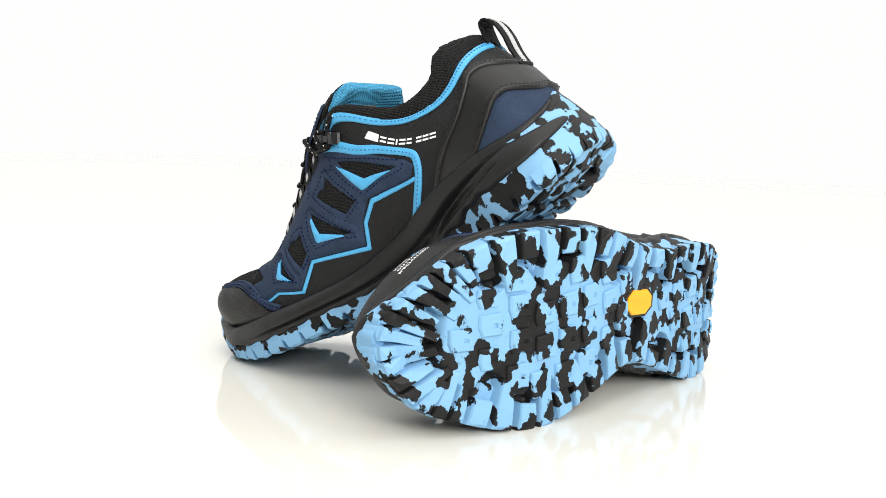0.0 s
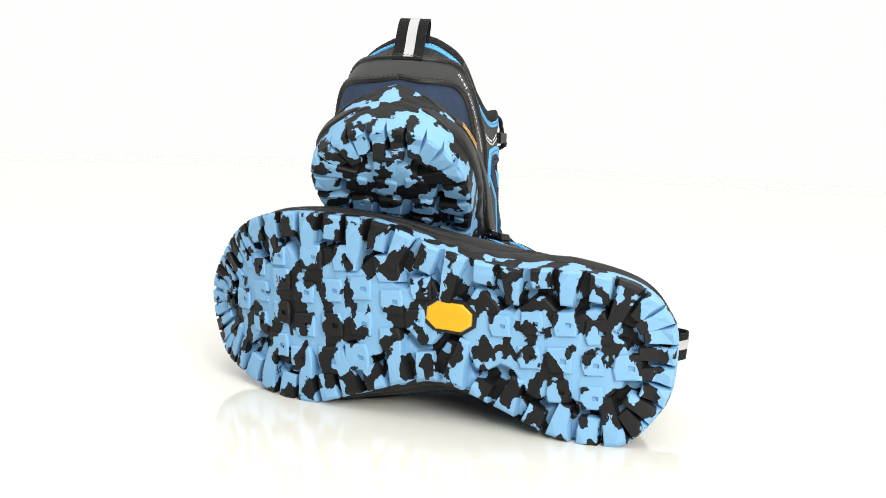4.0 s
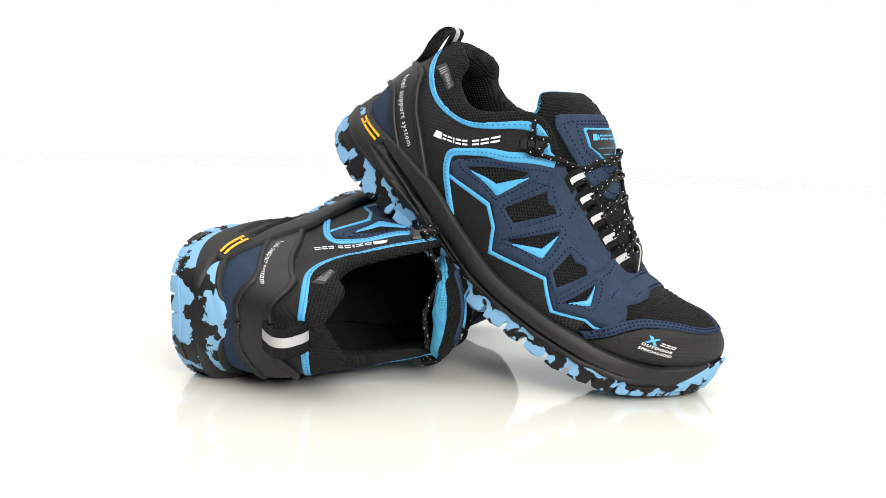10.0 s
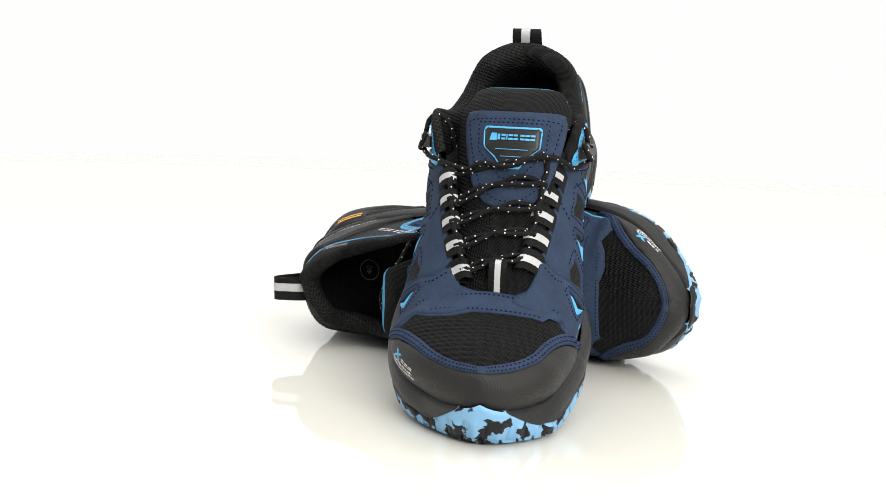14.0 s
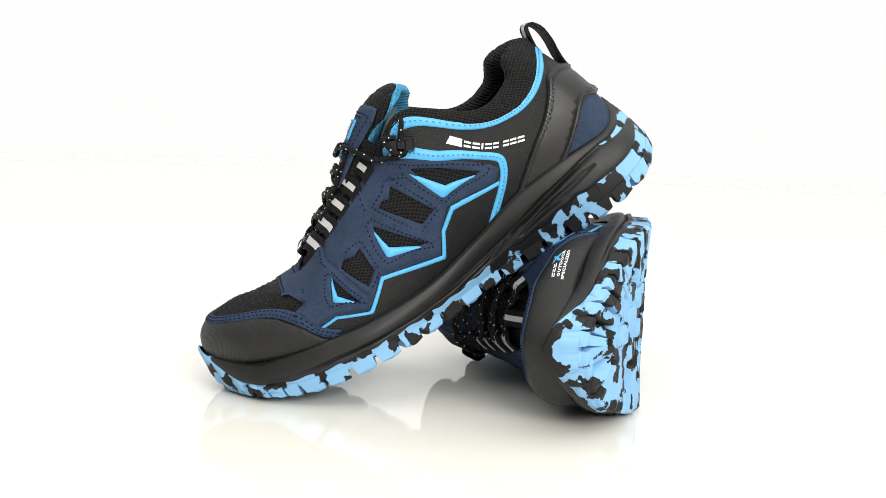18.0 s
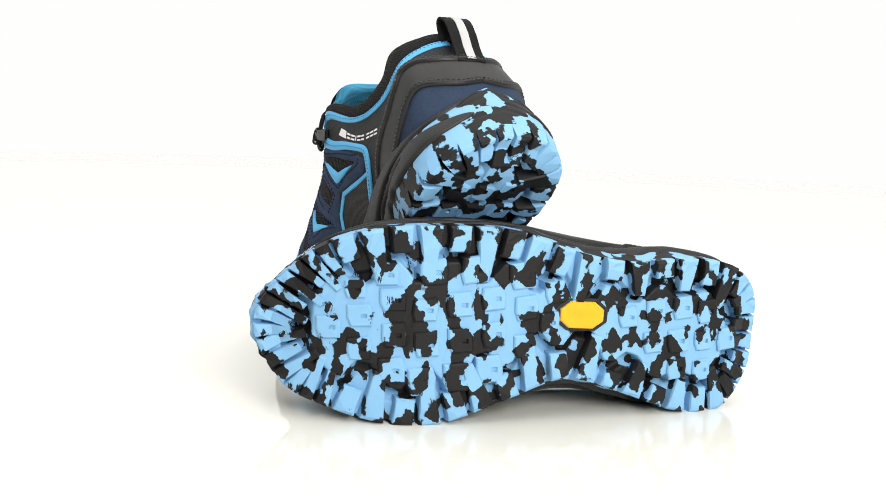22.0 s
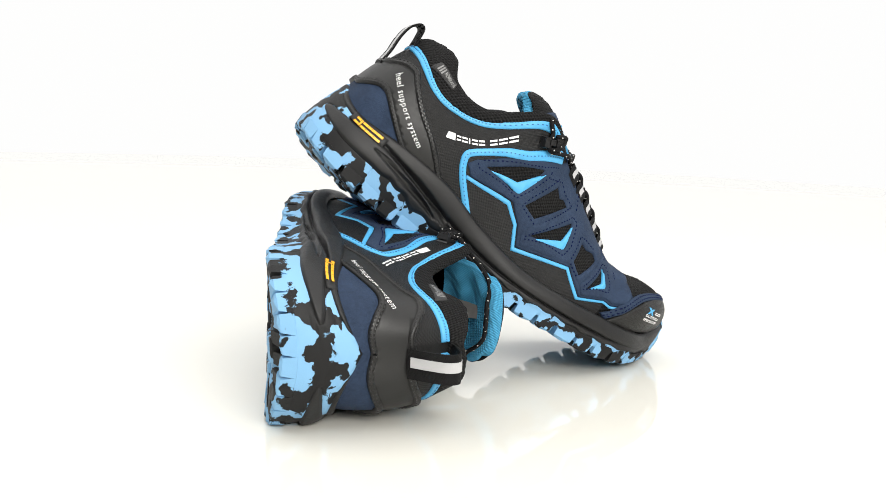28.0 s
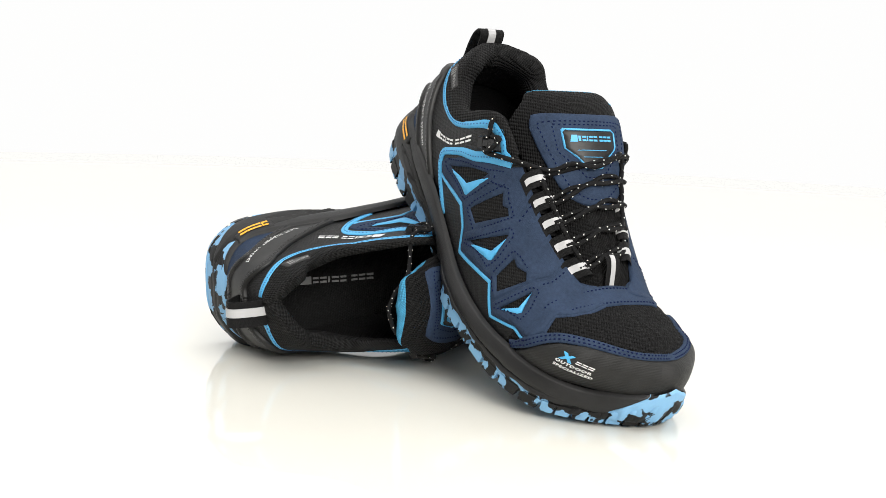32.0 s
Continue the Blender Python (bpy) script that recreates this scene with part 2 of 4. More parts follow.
SPAN = 70.0  # millimetres that stand for h from 0 to 1
FINE = np.linspace(0, LAST, 400)
LENGTH = {}
for _side in (1, -1):
    _p = ends(GIRTH, _side, FINE)
    LENGTH[_side] = np.concatenate([[0], np.cumsum(np.linalg.norm(np.diff(_p, axis=0), axis=1))])


def place(side, s, g, lift=0.0):
    """Point of the upper at s mm from the heel's middle along the side and g mm up (h = g / SPAN), lifted outward by so many mm."""
    a = np.interp(s, LENGTH[side], FINE)
    p, n = shell_out(side, a, np.asarray(g, float) / SPAN)
    return p + n * np.asarray(lift, float)[..., None], n


# ---- building helpers ----
from mathutils.geometry import delaunay_2d_cdt

HAND = [1]  # which shoe is being made: 1 left, -1 right (mirrored)


def part(name, verts, faces, mat, parent, label="", smooth=True, kind=""):
    """One mesh in the shoe's millimetres, mirrored for the right shoe, as a child of its thing or part."""
    v = np.asarray(verts, float).reshape(-1, 3) * 0.001
    if HAND[0] > 0:  # the propped shoe bends at the ball; the lying one is flatter there and its toe springs up
        spring = np.interp(v[:, 0], (0.13, 0.18, 0.211, 0.237, 0.250, 0.268, 0.290), (0, -0.004, -0.0047, -0.0016, 0.0003, 0.0015, 0.0035))
        v[:, 2] += spring * np.clip((0.075 - v[:, 2]) / 0.045, 0, 1)
        # its toe box is flatter
        v[:, 2] -= 0.003 * np.clip((v[:, 2] - 0.045) / 0.02, 0, 1) * np.clip((v[:, 0] - 0.2) / 0.04, 0, 1)
        # the collar on which it lies is pushed inwards
        lean = np.clip((v[:, 0] - 0.062) / 0.04, 0, 1) * np.clip((0.150 - v[:, 0]) / 0.03, 0, 1) * np.clip(-v[:, 1] / 0.025, 0, 1)
        v[:, 1] += 0.22 * np.clip(v[:, 2] - 0.067, 0, None) * lean
        # its ball also leans inwards a little
        v[:, 1] -= (0.0032 * np.clip((v[:, 0] - 0.13) / 0.08, 0, 1) + 0.0028 * np.clip((v[:, 2] - 0.03) / 0.025, 0, 1) * np.clip((v[:, 0] - 0.2) / 0.04, 0, 1)) * np.clip(v[:, 1] / 0.035, 0, 1)
        # the other shoe's weight presses its collar flatter
        press = np.clip((v[:, 2] - 0.025) / 0.05, 0, 1) * np.clip((0.16 - v[:, 0]) / 0.07, 0, 1)
        v[:, 1] -= 0.27 * np.clip(v[:, 1] + 0.005, 0, None) * press
    v[:, 1] *= HAND[0]
    me = bpy.data.meshes.new(name)
    if HAND[0] < 0:
        faces = [tuple(reversed(f)) for f in faces]
    me.from_pydata(v.tolist(), [], [tuple(int(i) for i in f) for f in faces])
    me.polygons.foreach_set("use_smooth", [smooth] * len(me.polygons))
    me.materials.append(mat)
    ob = new(name, me)
    ob.parent = parent
    return tagged(ob, label, kind=kind)


def grid_faces(nu, nv, wrap=False):
    f = []
    for i in range(nu if wrap else nu - 1):
        j = (i + 1) % nu
        for k in range(nv - 1):
            f.append((i * nv + k, j * nv + k, j * nv + k + 1, i * nv + k + 1))
    return f


def flow(points, step=1.5):
    """A smooth line through a few points."""
    p = np.asarray(points, float)
    q = np.concatenate([2 * p[:1] - p[1:2], p, 2 * p[-1:] - p[-2:-1]])
    out = []
    for i in range(1, len(q) - 2):
        n = max(2, int(np.linalg.norm(q[i + 1] - q[i]) / step))
        for f in np.arange(n) / n:
            a, b, c, d = q[i - 1:i + 3]
            out.append(0.5 * (2 * b + (c - a) * f + (2 * a - 5 * b + 4 * c - d) * f * f + (3 * b - a - 3 * c + d) * f**3))
    out.append(p[-1])
    return np.array(out)


def dense(points, step=2.0, closed=False):
    p = np.asarray(points, float)
    q = np.concatenate([p, p[:1]]) if closed else p
    out = []
    for a, b in zip(q[:-1], q[1:]):
        n = max(1, int(math.ceil(np.linalg.norm(b - a) / step)))
        out += [a + (b - a) * k / n for k in range(n)]
    if not closed:
        out.append(q[-1])
    return np.array(out)


def inside(poly, pts):
    x, y = pts[:, 0], pts[:, 1]
    hit = np.zeros(len(pts), bool)
    for (x0, y0), (x1, y1) in zip(poly, np.roll(poly, -1, 0)):
        cross = ((y0 > y) != (y1 > y)) & (x < (x1 - x0) * (y - y0) / (y1 - y0 + 1e-12) + x0)
        hit ^= cross
    return hit


def gap_to(poly, pts):
    best = np.full(len(pts), 1e9)
    for a, b in zip(poly, np.roll(poly, -1, 0)):
        ab = b - a
        t = np.clip(((pts - a) @ ab) / (ab @ ab + 1e-12), 0, 1)
        best = np.minimum(best, np.linalg.norm(pts - a - t[:, None] * ab, axis=1))
    return best


def ribbon(points, width, smooth=True):
    """Outline of a band of even width along a line."""
    p = flow(points) if smooth else dense(points, 3.0)
    d = np.gradient(p, axis=0)
    if not smooth:
        p = np.asarray(points, float)
        e = np.diff(p, axis=0)
        e /= np.linalg.norm(e, axis=1, keepdims=True)
        n0 = np.stack([-e[:, 1], e[:, 0]], 1)
        n = np.concatenate([n0[:1], (n0[:-1] + n0[1:]) / np.maximum(0.45, 1 + (n0[:-1] * n0[1:]).sum(1))[:, None], n0[-1:]])
    else:
        d /= np.linalg.norm(d, axis=1, keepdims=True) + 1e-9
        n = np.stack([-d[:, 1], d[:, 0]], 1)
    w = np.broadcast_to(np.asarray(width, float), (len(p),))[:, None] / 2
    return np.concatenate([p + n * w, (p - n * w)[::-1]])


def sheet(outer, side, lift, holes=(), on=None, step=3.0, round_=0.8, low=-0.4, ends_at=None):
    """A patch of even thickness laid on a curved side of the shoe, with rounded edges. Outline in mm along and up."""
    on = on or place
    loops = [dense(outer, 1.8, True)] + [dense(h, 1.8, True) for h in holes]
    pts, edges = [], []
    for lp in loops:
        k = len(pts)
        pts += lp.tolist()
        edges += [(k + i, k + (i + 1) % len(lp)) for i in range(len(lp))]
    rim = len(pts)
    o = loops[0]
    lo, hi = o.min(0), o.max(0)
    gx, gy = np.meshgrid(np.arange(lo[0] + 0.37, hi[0], step), np.arange(lo[1] + 0.41, hi[1], step))
    cand = np.stack([gx.ravel(), gy.ravel()], 1)
    ring = []
    for lp in loops:
        d = np.roll(lp, -1, 0) - np.roll(lp, 1, 0)
        d /= np.linalg.norm(d, axis=1, keepdims=True) + 1e-9
        n = np.stack([-d[:, 1], d[:, 0]], 1) * round_
        ring += [lp + n, lp - n]
    ring = np.concatenate(ring)

    def ok(c, gap):
        if not len(c):
            return c
        m = inside(o, c)
        for h in loops[1:]:
            m &= ~inside(h, c)
        for lp in loops:
            m &= gap_to(lp, c) > gap
        return c[m]

    ring, cand = ok(ring, round_ * 0.93), ok(cand, round_ * 1.8)
    pts = np.array(pts + ring.tolist() + cand.tolist())
    vs, es, fs, vo, _, _ = delaunay_2d_cdt([Vector(p) for p in pts], edges, [], 0, 1e-5)
    v2 = np.array([tuple(v) for v in vs])
    cen = np.array([v2[list(f)].mean(0) for f in fs])
    keep = inside(o, cen)
    for h in loops[1:]:
        keep &= ~inside(h, cen)
    fs = [tuple(f) for f, k in zip(fs, keep) if k]
    border = np.array([any(i < rim for i in org) for org in vo])
    open_end = np.zeros(len(v2), bool)
    if ends_at is not None:
        for e in ends_at:
            open_end |= np.abs(v2[:, 0] - e) < 0.02
    lifts = np.where(border & ~open_end, lift * 0.4, lift)
    p3, _ = on(side, v2[:, 0], v2[:, 1], lifts)
    count = {}
    for f in fs:
        for a, b in zip(f, f[1:] + f[:1]):
            count[(a, b)] = 1
    skirt = [(a, b) for (a, b) in count if (b, a) not in count and not (open_end[a] and open_end[b])]
    low3, _ = on(side, v2[:, 0], v2[:, 1], np.full(len(v2), low))
    n = len(v2)
    used = {i for e in skirt for i in e}
    remap = {i: n + k for k, i in enumerate(sorted(used))}
    verts = np.concatenate([p3, low3[sorted(used)]]) if used else p3
    fs += [(b, a, remap[a], remap[b]) for a, b in skirt]
    if side > 0:
        fs = [tuple(reversed(f)) for f in fs]
    return verts, fs


def patch(name, outer, side, lift, mat, parent, label="", holes=(), **more):
    v, f = sheet(outer, side, lift, holes, **more)
    return part(name, v, f, mat, parent, label)


def join(pieces):
    verts, faces, k = [], [], 0
    for v, f in pieces:
        verts.append(np.asarray(v, float))
        faces += [tuple(i + k for i in q) for q in f]
        k += len(v)
    return np.concatenate(verts), faces


def tube(points, r, n=8, caps=True):
    """A round cord along a line of 3D points."""
    p = np.asarray(points, float)
    t = np.gradient(p, axis=0)
    t /= np.linalg.norm(t, axis=1, keepdims=True) + 1e-9
    ref = np.array([0.13, 0.21, 0.97])
    u = np.cross(t, ref)
    u /= np.linalg.norm(u, axis=1, keepdims=True) + 1e-9
    w = np.cross(t, u)
    ang = np.arange(n) * 2 * math.pi / n
    r = np.broadcast_to(np.asarray(r, float), (len(p),))
    v = p[:, None] + r[:, None, None] * (np.cos(ang)[None, :, None] * u[:, None] + np.sin(ang)[None, :, None] * w[:, None])
    f = []
    for i in range(len(p) - 1):
        for k in range(n):
            m = (k + 1) % n
            f.append((i * n + k, i * n + m, (i + 1) * n + m, (i + 1) * n + k))
    if caps:
        f += [tuple(range(n))[::-1], tuple((len(p) - 1) * n + k for k in range(n))]
    return v.reshape(-1, 3), f


def box_between(p, q, up, width, height):
    """A small bar with a rounded top from p to q."""
    p, q, up = (np.asarray(x, float) for x in (p, q, up))
    d = q - p
    d = d / (np.linalg.norm(d) + 1e-9)
    s = np.cross(d, up)
    s = s / (np.linalg.norm(s) + 1e-9) * width / 2
    v = [p - s - up * 0.3, p + s - up * 0.3, q + s - up * 0.3, q - s - up * 0.3]
    d2 = d * np.linalg.norm(q - p) * 0.18
    v += [p - s * 0.55 + up * height + d2, p + s * 0.55 + up * height + d2, q + s * 0.55 + up * height - d2, q - s * 0.55 + up * height - d2]
    return np.array(v), [(0, 1, 2, 3)[::-1], (4, 5, 6, 7), (0, 1, 5, 4), (1, 2, 6, 5), (2, 3, 7, 6), (3, 0, 4, 7)]


def seam(lines, side, lift, mat, parent, pitch=2.6, long=1.45, wide=0.95, on=None, smooth=True, label=""):
    """Rows of single stitches along lines on the shoe's side."""
    on = on or place
    pieces = []
    for line in lines:
        p = flow(line, 0.5) if smooth else dense(line, 0.5)
        run = np.concatenate([[0], np.cumsum(np.linalg.norm(np.diff(p, axis=0), axis=1))])
        for c in np.arange(pitch / 2, run[-1], pitch):
            e = np.array([[np.interp(c + k * long / 2, run, p[:, i]) for i in (0, 1)] for k in (-1, 1)])
            q, n = on(side, e[:, 0], e[:, 1], np.full(2, lift))
            pieces.append(box_between(q[0], q[1], n.mean(0), wide, 0.38))
    v, f = join(pieces)
    return part("stitching", v, f, mat, parent, label, smooth=False)


def lettering(body, size, spacing=1.0, bold=0.0):
    """Flat letters of the built-in font, as 2D points (middle at zero) and faces."""
    cu = bpy.data.curves.new("lettering", "FONT")
    cu.body, cu.size, cu.align_x, cu.align_y, cu.space_character = body, size, "CENTER", "CENTER", spacing
    cu.resolution_u, cu.offset = 2, bold
    ob = new("lettering", cu)
    bpy.context.view_layer.update()
    me = bpy.data.meshes.new_from_object(ob.evaluated_get(bpy.context.evaluated_depsgraph_get()))
    v = np.array([v.co[:2] for v in me.vertices])
    f = [tuple(p.vertices) for p in me.polygons]
    bpy.data.objects.remove(ob)
    bpy.data.curves.remove(cu)
    bpy.data.meshes.remove(me)
    return v, f


def blocks(widths, height, gap):
    """A row of plain upright blocks in place of a maker's name."""
    x, v, f = 0.0, [], []
    for w in widths:
        k = len(v)
        if w > 0:
            v += [(x, -height / 2), (x + w * 0.72, -height / 2), (x + w * 0.72, height / 2), (x, height / 2)]
            f.append((k, k + 1, k + 2, k + 3))
        x += abs(w) + gap
    v = np.array(v)
    v[:, 0] -= (x - gap) / 2
    return v, f


def wordmark(widths, height, gap, badge=0.0):
    """Plain bars in place of a maker's name: an upper and a lower bar for each sign, after a slanted badge."""
    x, v, f = 0.0, [], []

    def quad(x0, x1, y0, y1, lean=0.0):
        k = len(v)
        v.extend([(x0, y0), (x1, y0), (x1 + lean * 0.0, y1), (x0 + lean, y1)])
        f.append((k, k + 1, k + 2, k + 3))

    if badge:
        h = height / 2
        quad(x, x + badge, -h * 1.3, h * 1.3, badge * 0.25)
        x += badge + gap
    for w in widths:
        if 0 < w < 1.8:
            quad(x, x + w * 0.8, -height / 2, height / 2)
        elif w > 0:
            quad(x, x + w, -height / 2, -height * 0.16)
            quad(x, x + w, height * 0.16, height / 2)
        x += abs(w) + gap
    v = np.array(v)
    v[:, 0] -= (x - gap) / 2
    return v, f


def printed(name, flat, side, centre, heading, lift, mat, parent, label="", on=None, stretch=1.0, kind=""):
    """Lays flat letters or shapes on the shoe's side. heading: the direction in which they read (along, up)."""
    on = on or place
    v, f = flat
    d = np.asarray(heading, float)
    d = d / np.linalg.norm(d)
    # seen from outside, up lies to the left of the reading direction on one side and to its right on the other
    turn = 1 if side * HAND[0] < 0 else -1
    u = np.array([-d[1], d[0]]) * turn
    q = np.asarray(centre, float) + v[:, :1] * d * stretch + v[:, 1:] * u
    p, _ = on(side, q[:, 0], q[:, 1], np.full(len(q), lift))
    return part(name, p, f, mat, parent, label, smooth=False, kind=kind)


# ---- the sole's own side: along (mm from the heel's middle) and up (0 to 30 from tread to welt) ----
WELT_H = {}
for _side in (1, -1):
    _hs = np.linspace(-0.05, 0.75, 241)
    _z = np.stack([shell(_side, FINE, np.full(FINE.shape, h))[:, 2] for h in _hs], -1)
    _want = keyed(WELT, FINE)[:, 0]
    WELT_H[_side] = np.array([np.interp(w, np.maximum.accumulate(row), _hs) for w, row in zip(_want, _z)])


def welt_at(side, a):
    """Where the midsole meets the upper, and the outward direction there."""
    a = np.asarray(a, float)
    return shell_out(side, a, np.interp(a, FINE, WELT_H[side]))


def outline(side, a):
    """The tread's edge on the ground, and the outward direction in plan."""
    p = ends(TREAD, side, a)
    e = 1e-2
    d = ends(TREAD, side, np.minimum(a + e, LAST)) - ends(TREAD, side, np.maximum(a - e, 0))
    n = np.stack([d[..., 1], -d[..., 0], 0 * d[..., 0]], -1) * -side
    return p, n / (np.linalg.norm(n, axis=-1, keepdims=True) + 1e-9)


RISE = 30.0
LUG = 6.4


def ease(x):
    """Soft step from 0 to 1."""
    x = np.clip(x, 0, 1)
    return x * x * (3 - 2 * x)


def sole_at(side, s, g, lift=0.0):
    a = np.interp(s, LENGTH[side], FINE)
    q = np.asarray(g, float)[..., None] / RISE
    top, n1 = welt_at(side, a)
    toe = ease((a - 9.0) / 2.0)[..., None]
    top = top + n1 * (1.9 + 0.9 * toe)
    low, n0 = outline(side, a)
    low = low + np.array([0, 0, LUG])
    full = np.clip(np.sin(np.pi * np.clip(a / LAST, 0, 1)), 0, 1)[..., None]
    mid = (top + low) / 2 + n0 * (1.2 + 0.8 * full - 0.5 * toe)
    p = top * q * (2 * q - 1) + mid * 4 * q * (1 - q) + low * (1 - q) * (1 - 2 * q)
    n = n0 * (1 - 0.5 * q) + n1 * 0.5 * q
    n = n / (np.linalg.norm(n, axis=-1, keepdims=True) + 1e-9)
    return p + n * np.asarray(lift, float)[..., None], n


def black_side(side, s, g):
    """How far a place on the sole's side lies inside the black midsole (positive) or in the marbled rubber (negative)."""
    end = LENGTH[side][-1]
    swell = np.sqrt(np.clip((s - 15) / 30, 0, 1))
    low = 15 - 4.2 * swell - 3.8 * ease((s - 86) / 9) + 0.9 * np.sin(s * 0.43) * ease((s - 60) / 20)
    high = 15 + 9.3 * swell + 10 * ease((s - 46) / 12)
    rail = np.interp(s, (0, 7, 13, 22, 40, 60), (33, 32, 28.5, 26.2, 25.6, 25.0))
    d = np.maximum(np.minimum(np.minimum(g - low, high - g), (s - 15) * 0.6), g - rail)
    bumper = 5 + 27 * ease((33 - (end - s)) / 30)
    return np.minimum(d, np.where(end - s < 40, (g - bumper) * 0.8, 99.0))


def leaf(s, g, start, stop, bow, width, depth):
    """A long pointed hollow or ridge."""
    t = (s - start[0]) / (stop[0] - start[0])
    on = (t > 0) & (t < 1)
    t = np.clip(t, 0, 1)
    mid = start[1] + (stop[1] - start[1]) * t + bow * 4 * t * (1 - t)
    w = width * np.sin(np.pi * t) ** 0.7 + 1e-6
    return np.where(on, depth * ease(1.5 * (1 - np.abs(g - mid) / w)), 0)


def midsole_relief(side, s, g):
    """Moulded relief of the midsole: a ribbed rail along the upper, a deep groove and a heel pod with flame-shaped hollows."""
    d = black_side(side, s, g)
    lift = np.where(d > 0, np.minimum(d * 0.9, 1.3), np.maximum(d * 1.3, -1.7))
    edge = np.interp(s, (0, 20, 45, 70, 100, 150, 210, 330), (29, 28, 26.5, 23, 17.5, 14.5, 13.5, 14))
    f = (g - edge) / (30.5 - edge)
    tip = ease((LENGTH[side][-1] - s - 40) / 55)
    fore = ease((s - 60) / 40) * (0.1 + 0.9 * ease((LENGTH[side][-1] - s - 40) / 60))
    rail = ease((g - edge) / 2.2)
    lift = lift + rail * fore * (1.5 * np.sin(np.pi * np.clip(f, 0, 1)) ** 0.6)
    lift = lift - 2.7 * np.exp(-((g - edge + 0.4) / 1.0) ** 2) * ease((s - 40) / 25) * tip
    pod = ease((125 - s) / 30) * ease((s - 25) / 15)
    lift = lift + pod * 1.3 * np.sin(np.pi * np.clip((g - 6) / np.maximum(edge - 6, 1), 0, 1))
    lift = lift + leaf(s, g, (58, 19), (112, 10.5), 1.5, 2.6, -2.3) + leaf(s, g, (66, 22.3), (132, 10.5), 2.0, 2.3, -2.2)
    lift = lift + leaf(s, g, (60, 18.5), (118, 10.5), 2.6, 1.2, 1.2) + leaf(s, g, (80, 14), (150, 9), 1.2, 2.2, -1.2)
    # scallops above the lugs of the forefoot
    lift = lift + ease((s - 130) / 20) * 0.5 * np.sin(s * 2 * np.pi / 26.0) * np.exp(-((g - 9.5) / 2.6) ** 2)
    return lift


def build_sole(shoe):
    hand = HAND[0]
    rubber = RUBBER[hand]
    # midsole and marbled outsole shell, each a band round the whole shoe
    mid_v, out_v = [], []
    na, nm, no = 400, 44, 26
    for side in (1, -1):
        end = LENGTH[side][-1]
        ss = np.linspace(0, end, na)
        if side < 0:
            ss = ss[::-1]
        rise = np.where(ss < 66, RISE, np.maximum(12.0, np.minimum(RISE, 8 + 27 * ease((33 - (end - ss)) / 30))))
        for rows, lo, hi, nn in ((mid_v, 2.5, np.full(na, RISE), nm), (out_v, 0.0, rise, no)):
            f = np.linspace(0, 1, nn)
            g = lo + (hi - lo)[:, None] * f
            s2 = np.repeat(ss[:, None], nn, 1)
            if nn == nm:
                lift = midsole_relief(side, s2, g)
                lift[:, -1] -= 2.2
                lift[:, -2] -= 0.5
            else:
                lift = 0.3 + 1.5 * ease((s2 - end + 34) / 20) - 2.4 * ease(black_side(side, s2, g) / 2.0)
                lift[:, -1] -= 1.4
                heel = ease((24 - s2) / 6)
                for line in (12.5, 18.0, 24.5):
                    lift -= 0.75 * heel * np.exp(-((g - line + 1.5 * (s2 / 24) ** 2) / 0.6) ** 2)
                lift += 0.9 * ease((s2 - end + 40) / 12) * np.sin(s2 * 2 * np.pi / 8.6) * ease((22 - g) / 8)
            p, _ = sole_at(side, s2, g, lift)
            rows.append(p)
    m = np.concatenate([mid_v[0], mid_v[1][1:-1]]).reshape(-1, 3)
    midsole = part("midsole", m, grid_faces(len(m) // nm, nm, True), FOAM, shoe, "sculpted black rubber midsole with moulded grooves")
    o = np.concatenate([out_v[0], out_v[1][1:-1]])
    n = len(o)
    # floor between the lugs, with a raised island whose edge steps in and out round the teeth
    faces = grid_faces(n, no, True)
    verts = o.reshape(-1, 3)
    lat, med = out_v[0][:, 0], out_v[1][::-1][:, 0]
    k0 = len(verts)
    nb = 97
    run = [np.concatenate([[0], np.cumsum(np.linalg.norm(np.diff(e, axis=0), axis=1))]) for e in (lat, med)]
    deep = [island_gap(r, r[-1]) for r in run]
    width = np.abs(lat[:, 1] - med[:, 1])
    f = np.linspace(0, 1, nb)[None]
    bottom = lat[:, None] * (1 - f[..., None]) + med[:, None] * f[..., None]
    rim = np.minimum(f * width[:, None] - deep[0][:, None], (1 - f) * width[:, None] - deep[1][:, None])
    x = bottom[..., 0]
    top = ease((rim - 0.4) / 1.5) * ease((x - 23 - 0.12 * np.abs(bottom[..., 1])) / 1.8) * ease((264 - x) / 2.0)
    # fine steps across the island
    step = 0.35 * (np.sin(x * 2 * np.pi / 21.0 + 0.05 * bottom[..., 1]) > 0.75)
    bottom[..., 2] += 0.6 + 3.4 * ease((rim + 7) / 3) - (7.6 - step) * top
    faces += [tuple(k0 + i for i in q) for q in grid_faces(na, nb)]
    verts = np.concatenate([verts, bottom.reshape(-1, 3)])
    outsole = part("outsole", verts, faces, rubber, shoe, "sky-blue and black marbled rubber outsole with deep lugs")
    build_lugs(outsole, rubber)
    badge = patch("side_badge", ribbon([(35, 26.6), (62, 24.6)], 6.6, False), 1, 2.0, FOAM, midsole, on=sole_at)
    printed("badge_mark", wordmark((2.9, 1.4, 3.3, 2.5, 3.3, 4.8), 4.4, 0.25), 1, (48.5, 25.6), (-1 if hand > 0 else 1, 0.06 if hand > 0 else -0.06), 2.9, ORANGE, badge, "raised orange maker's mark", on=sole_at)
    # orange plate under the arch
    z0 = 1.5
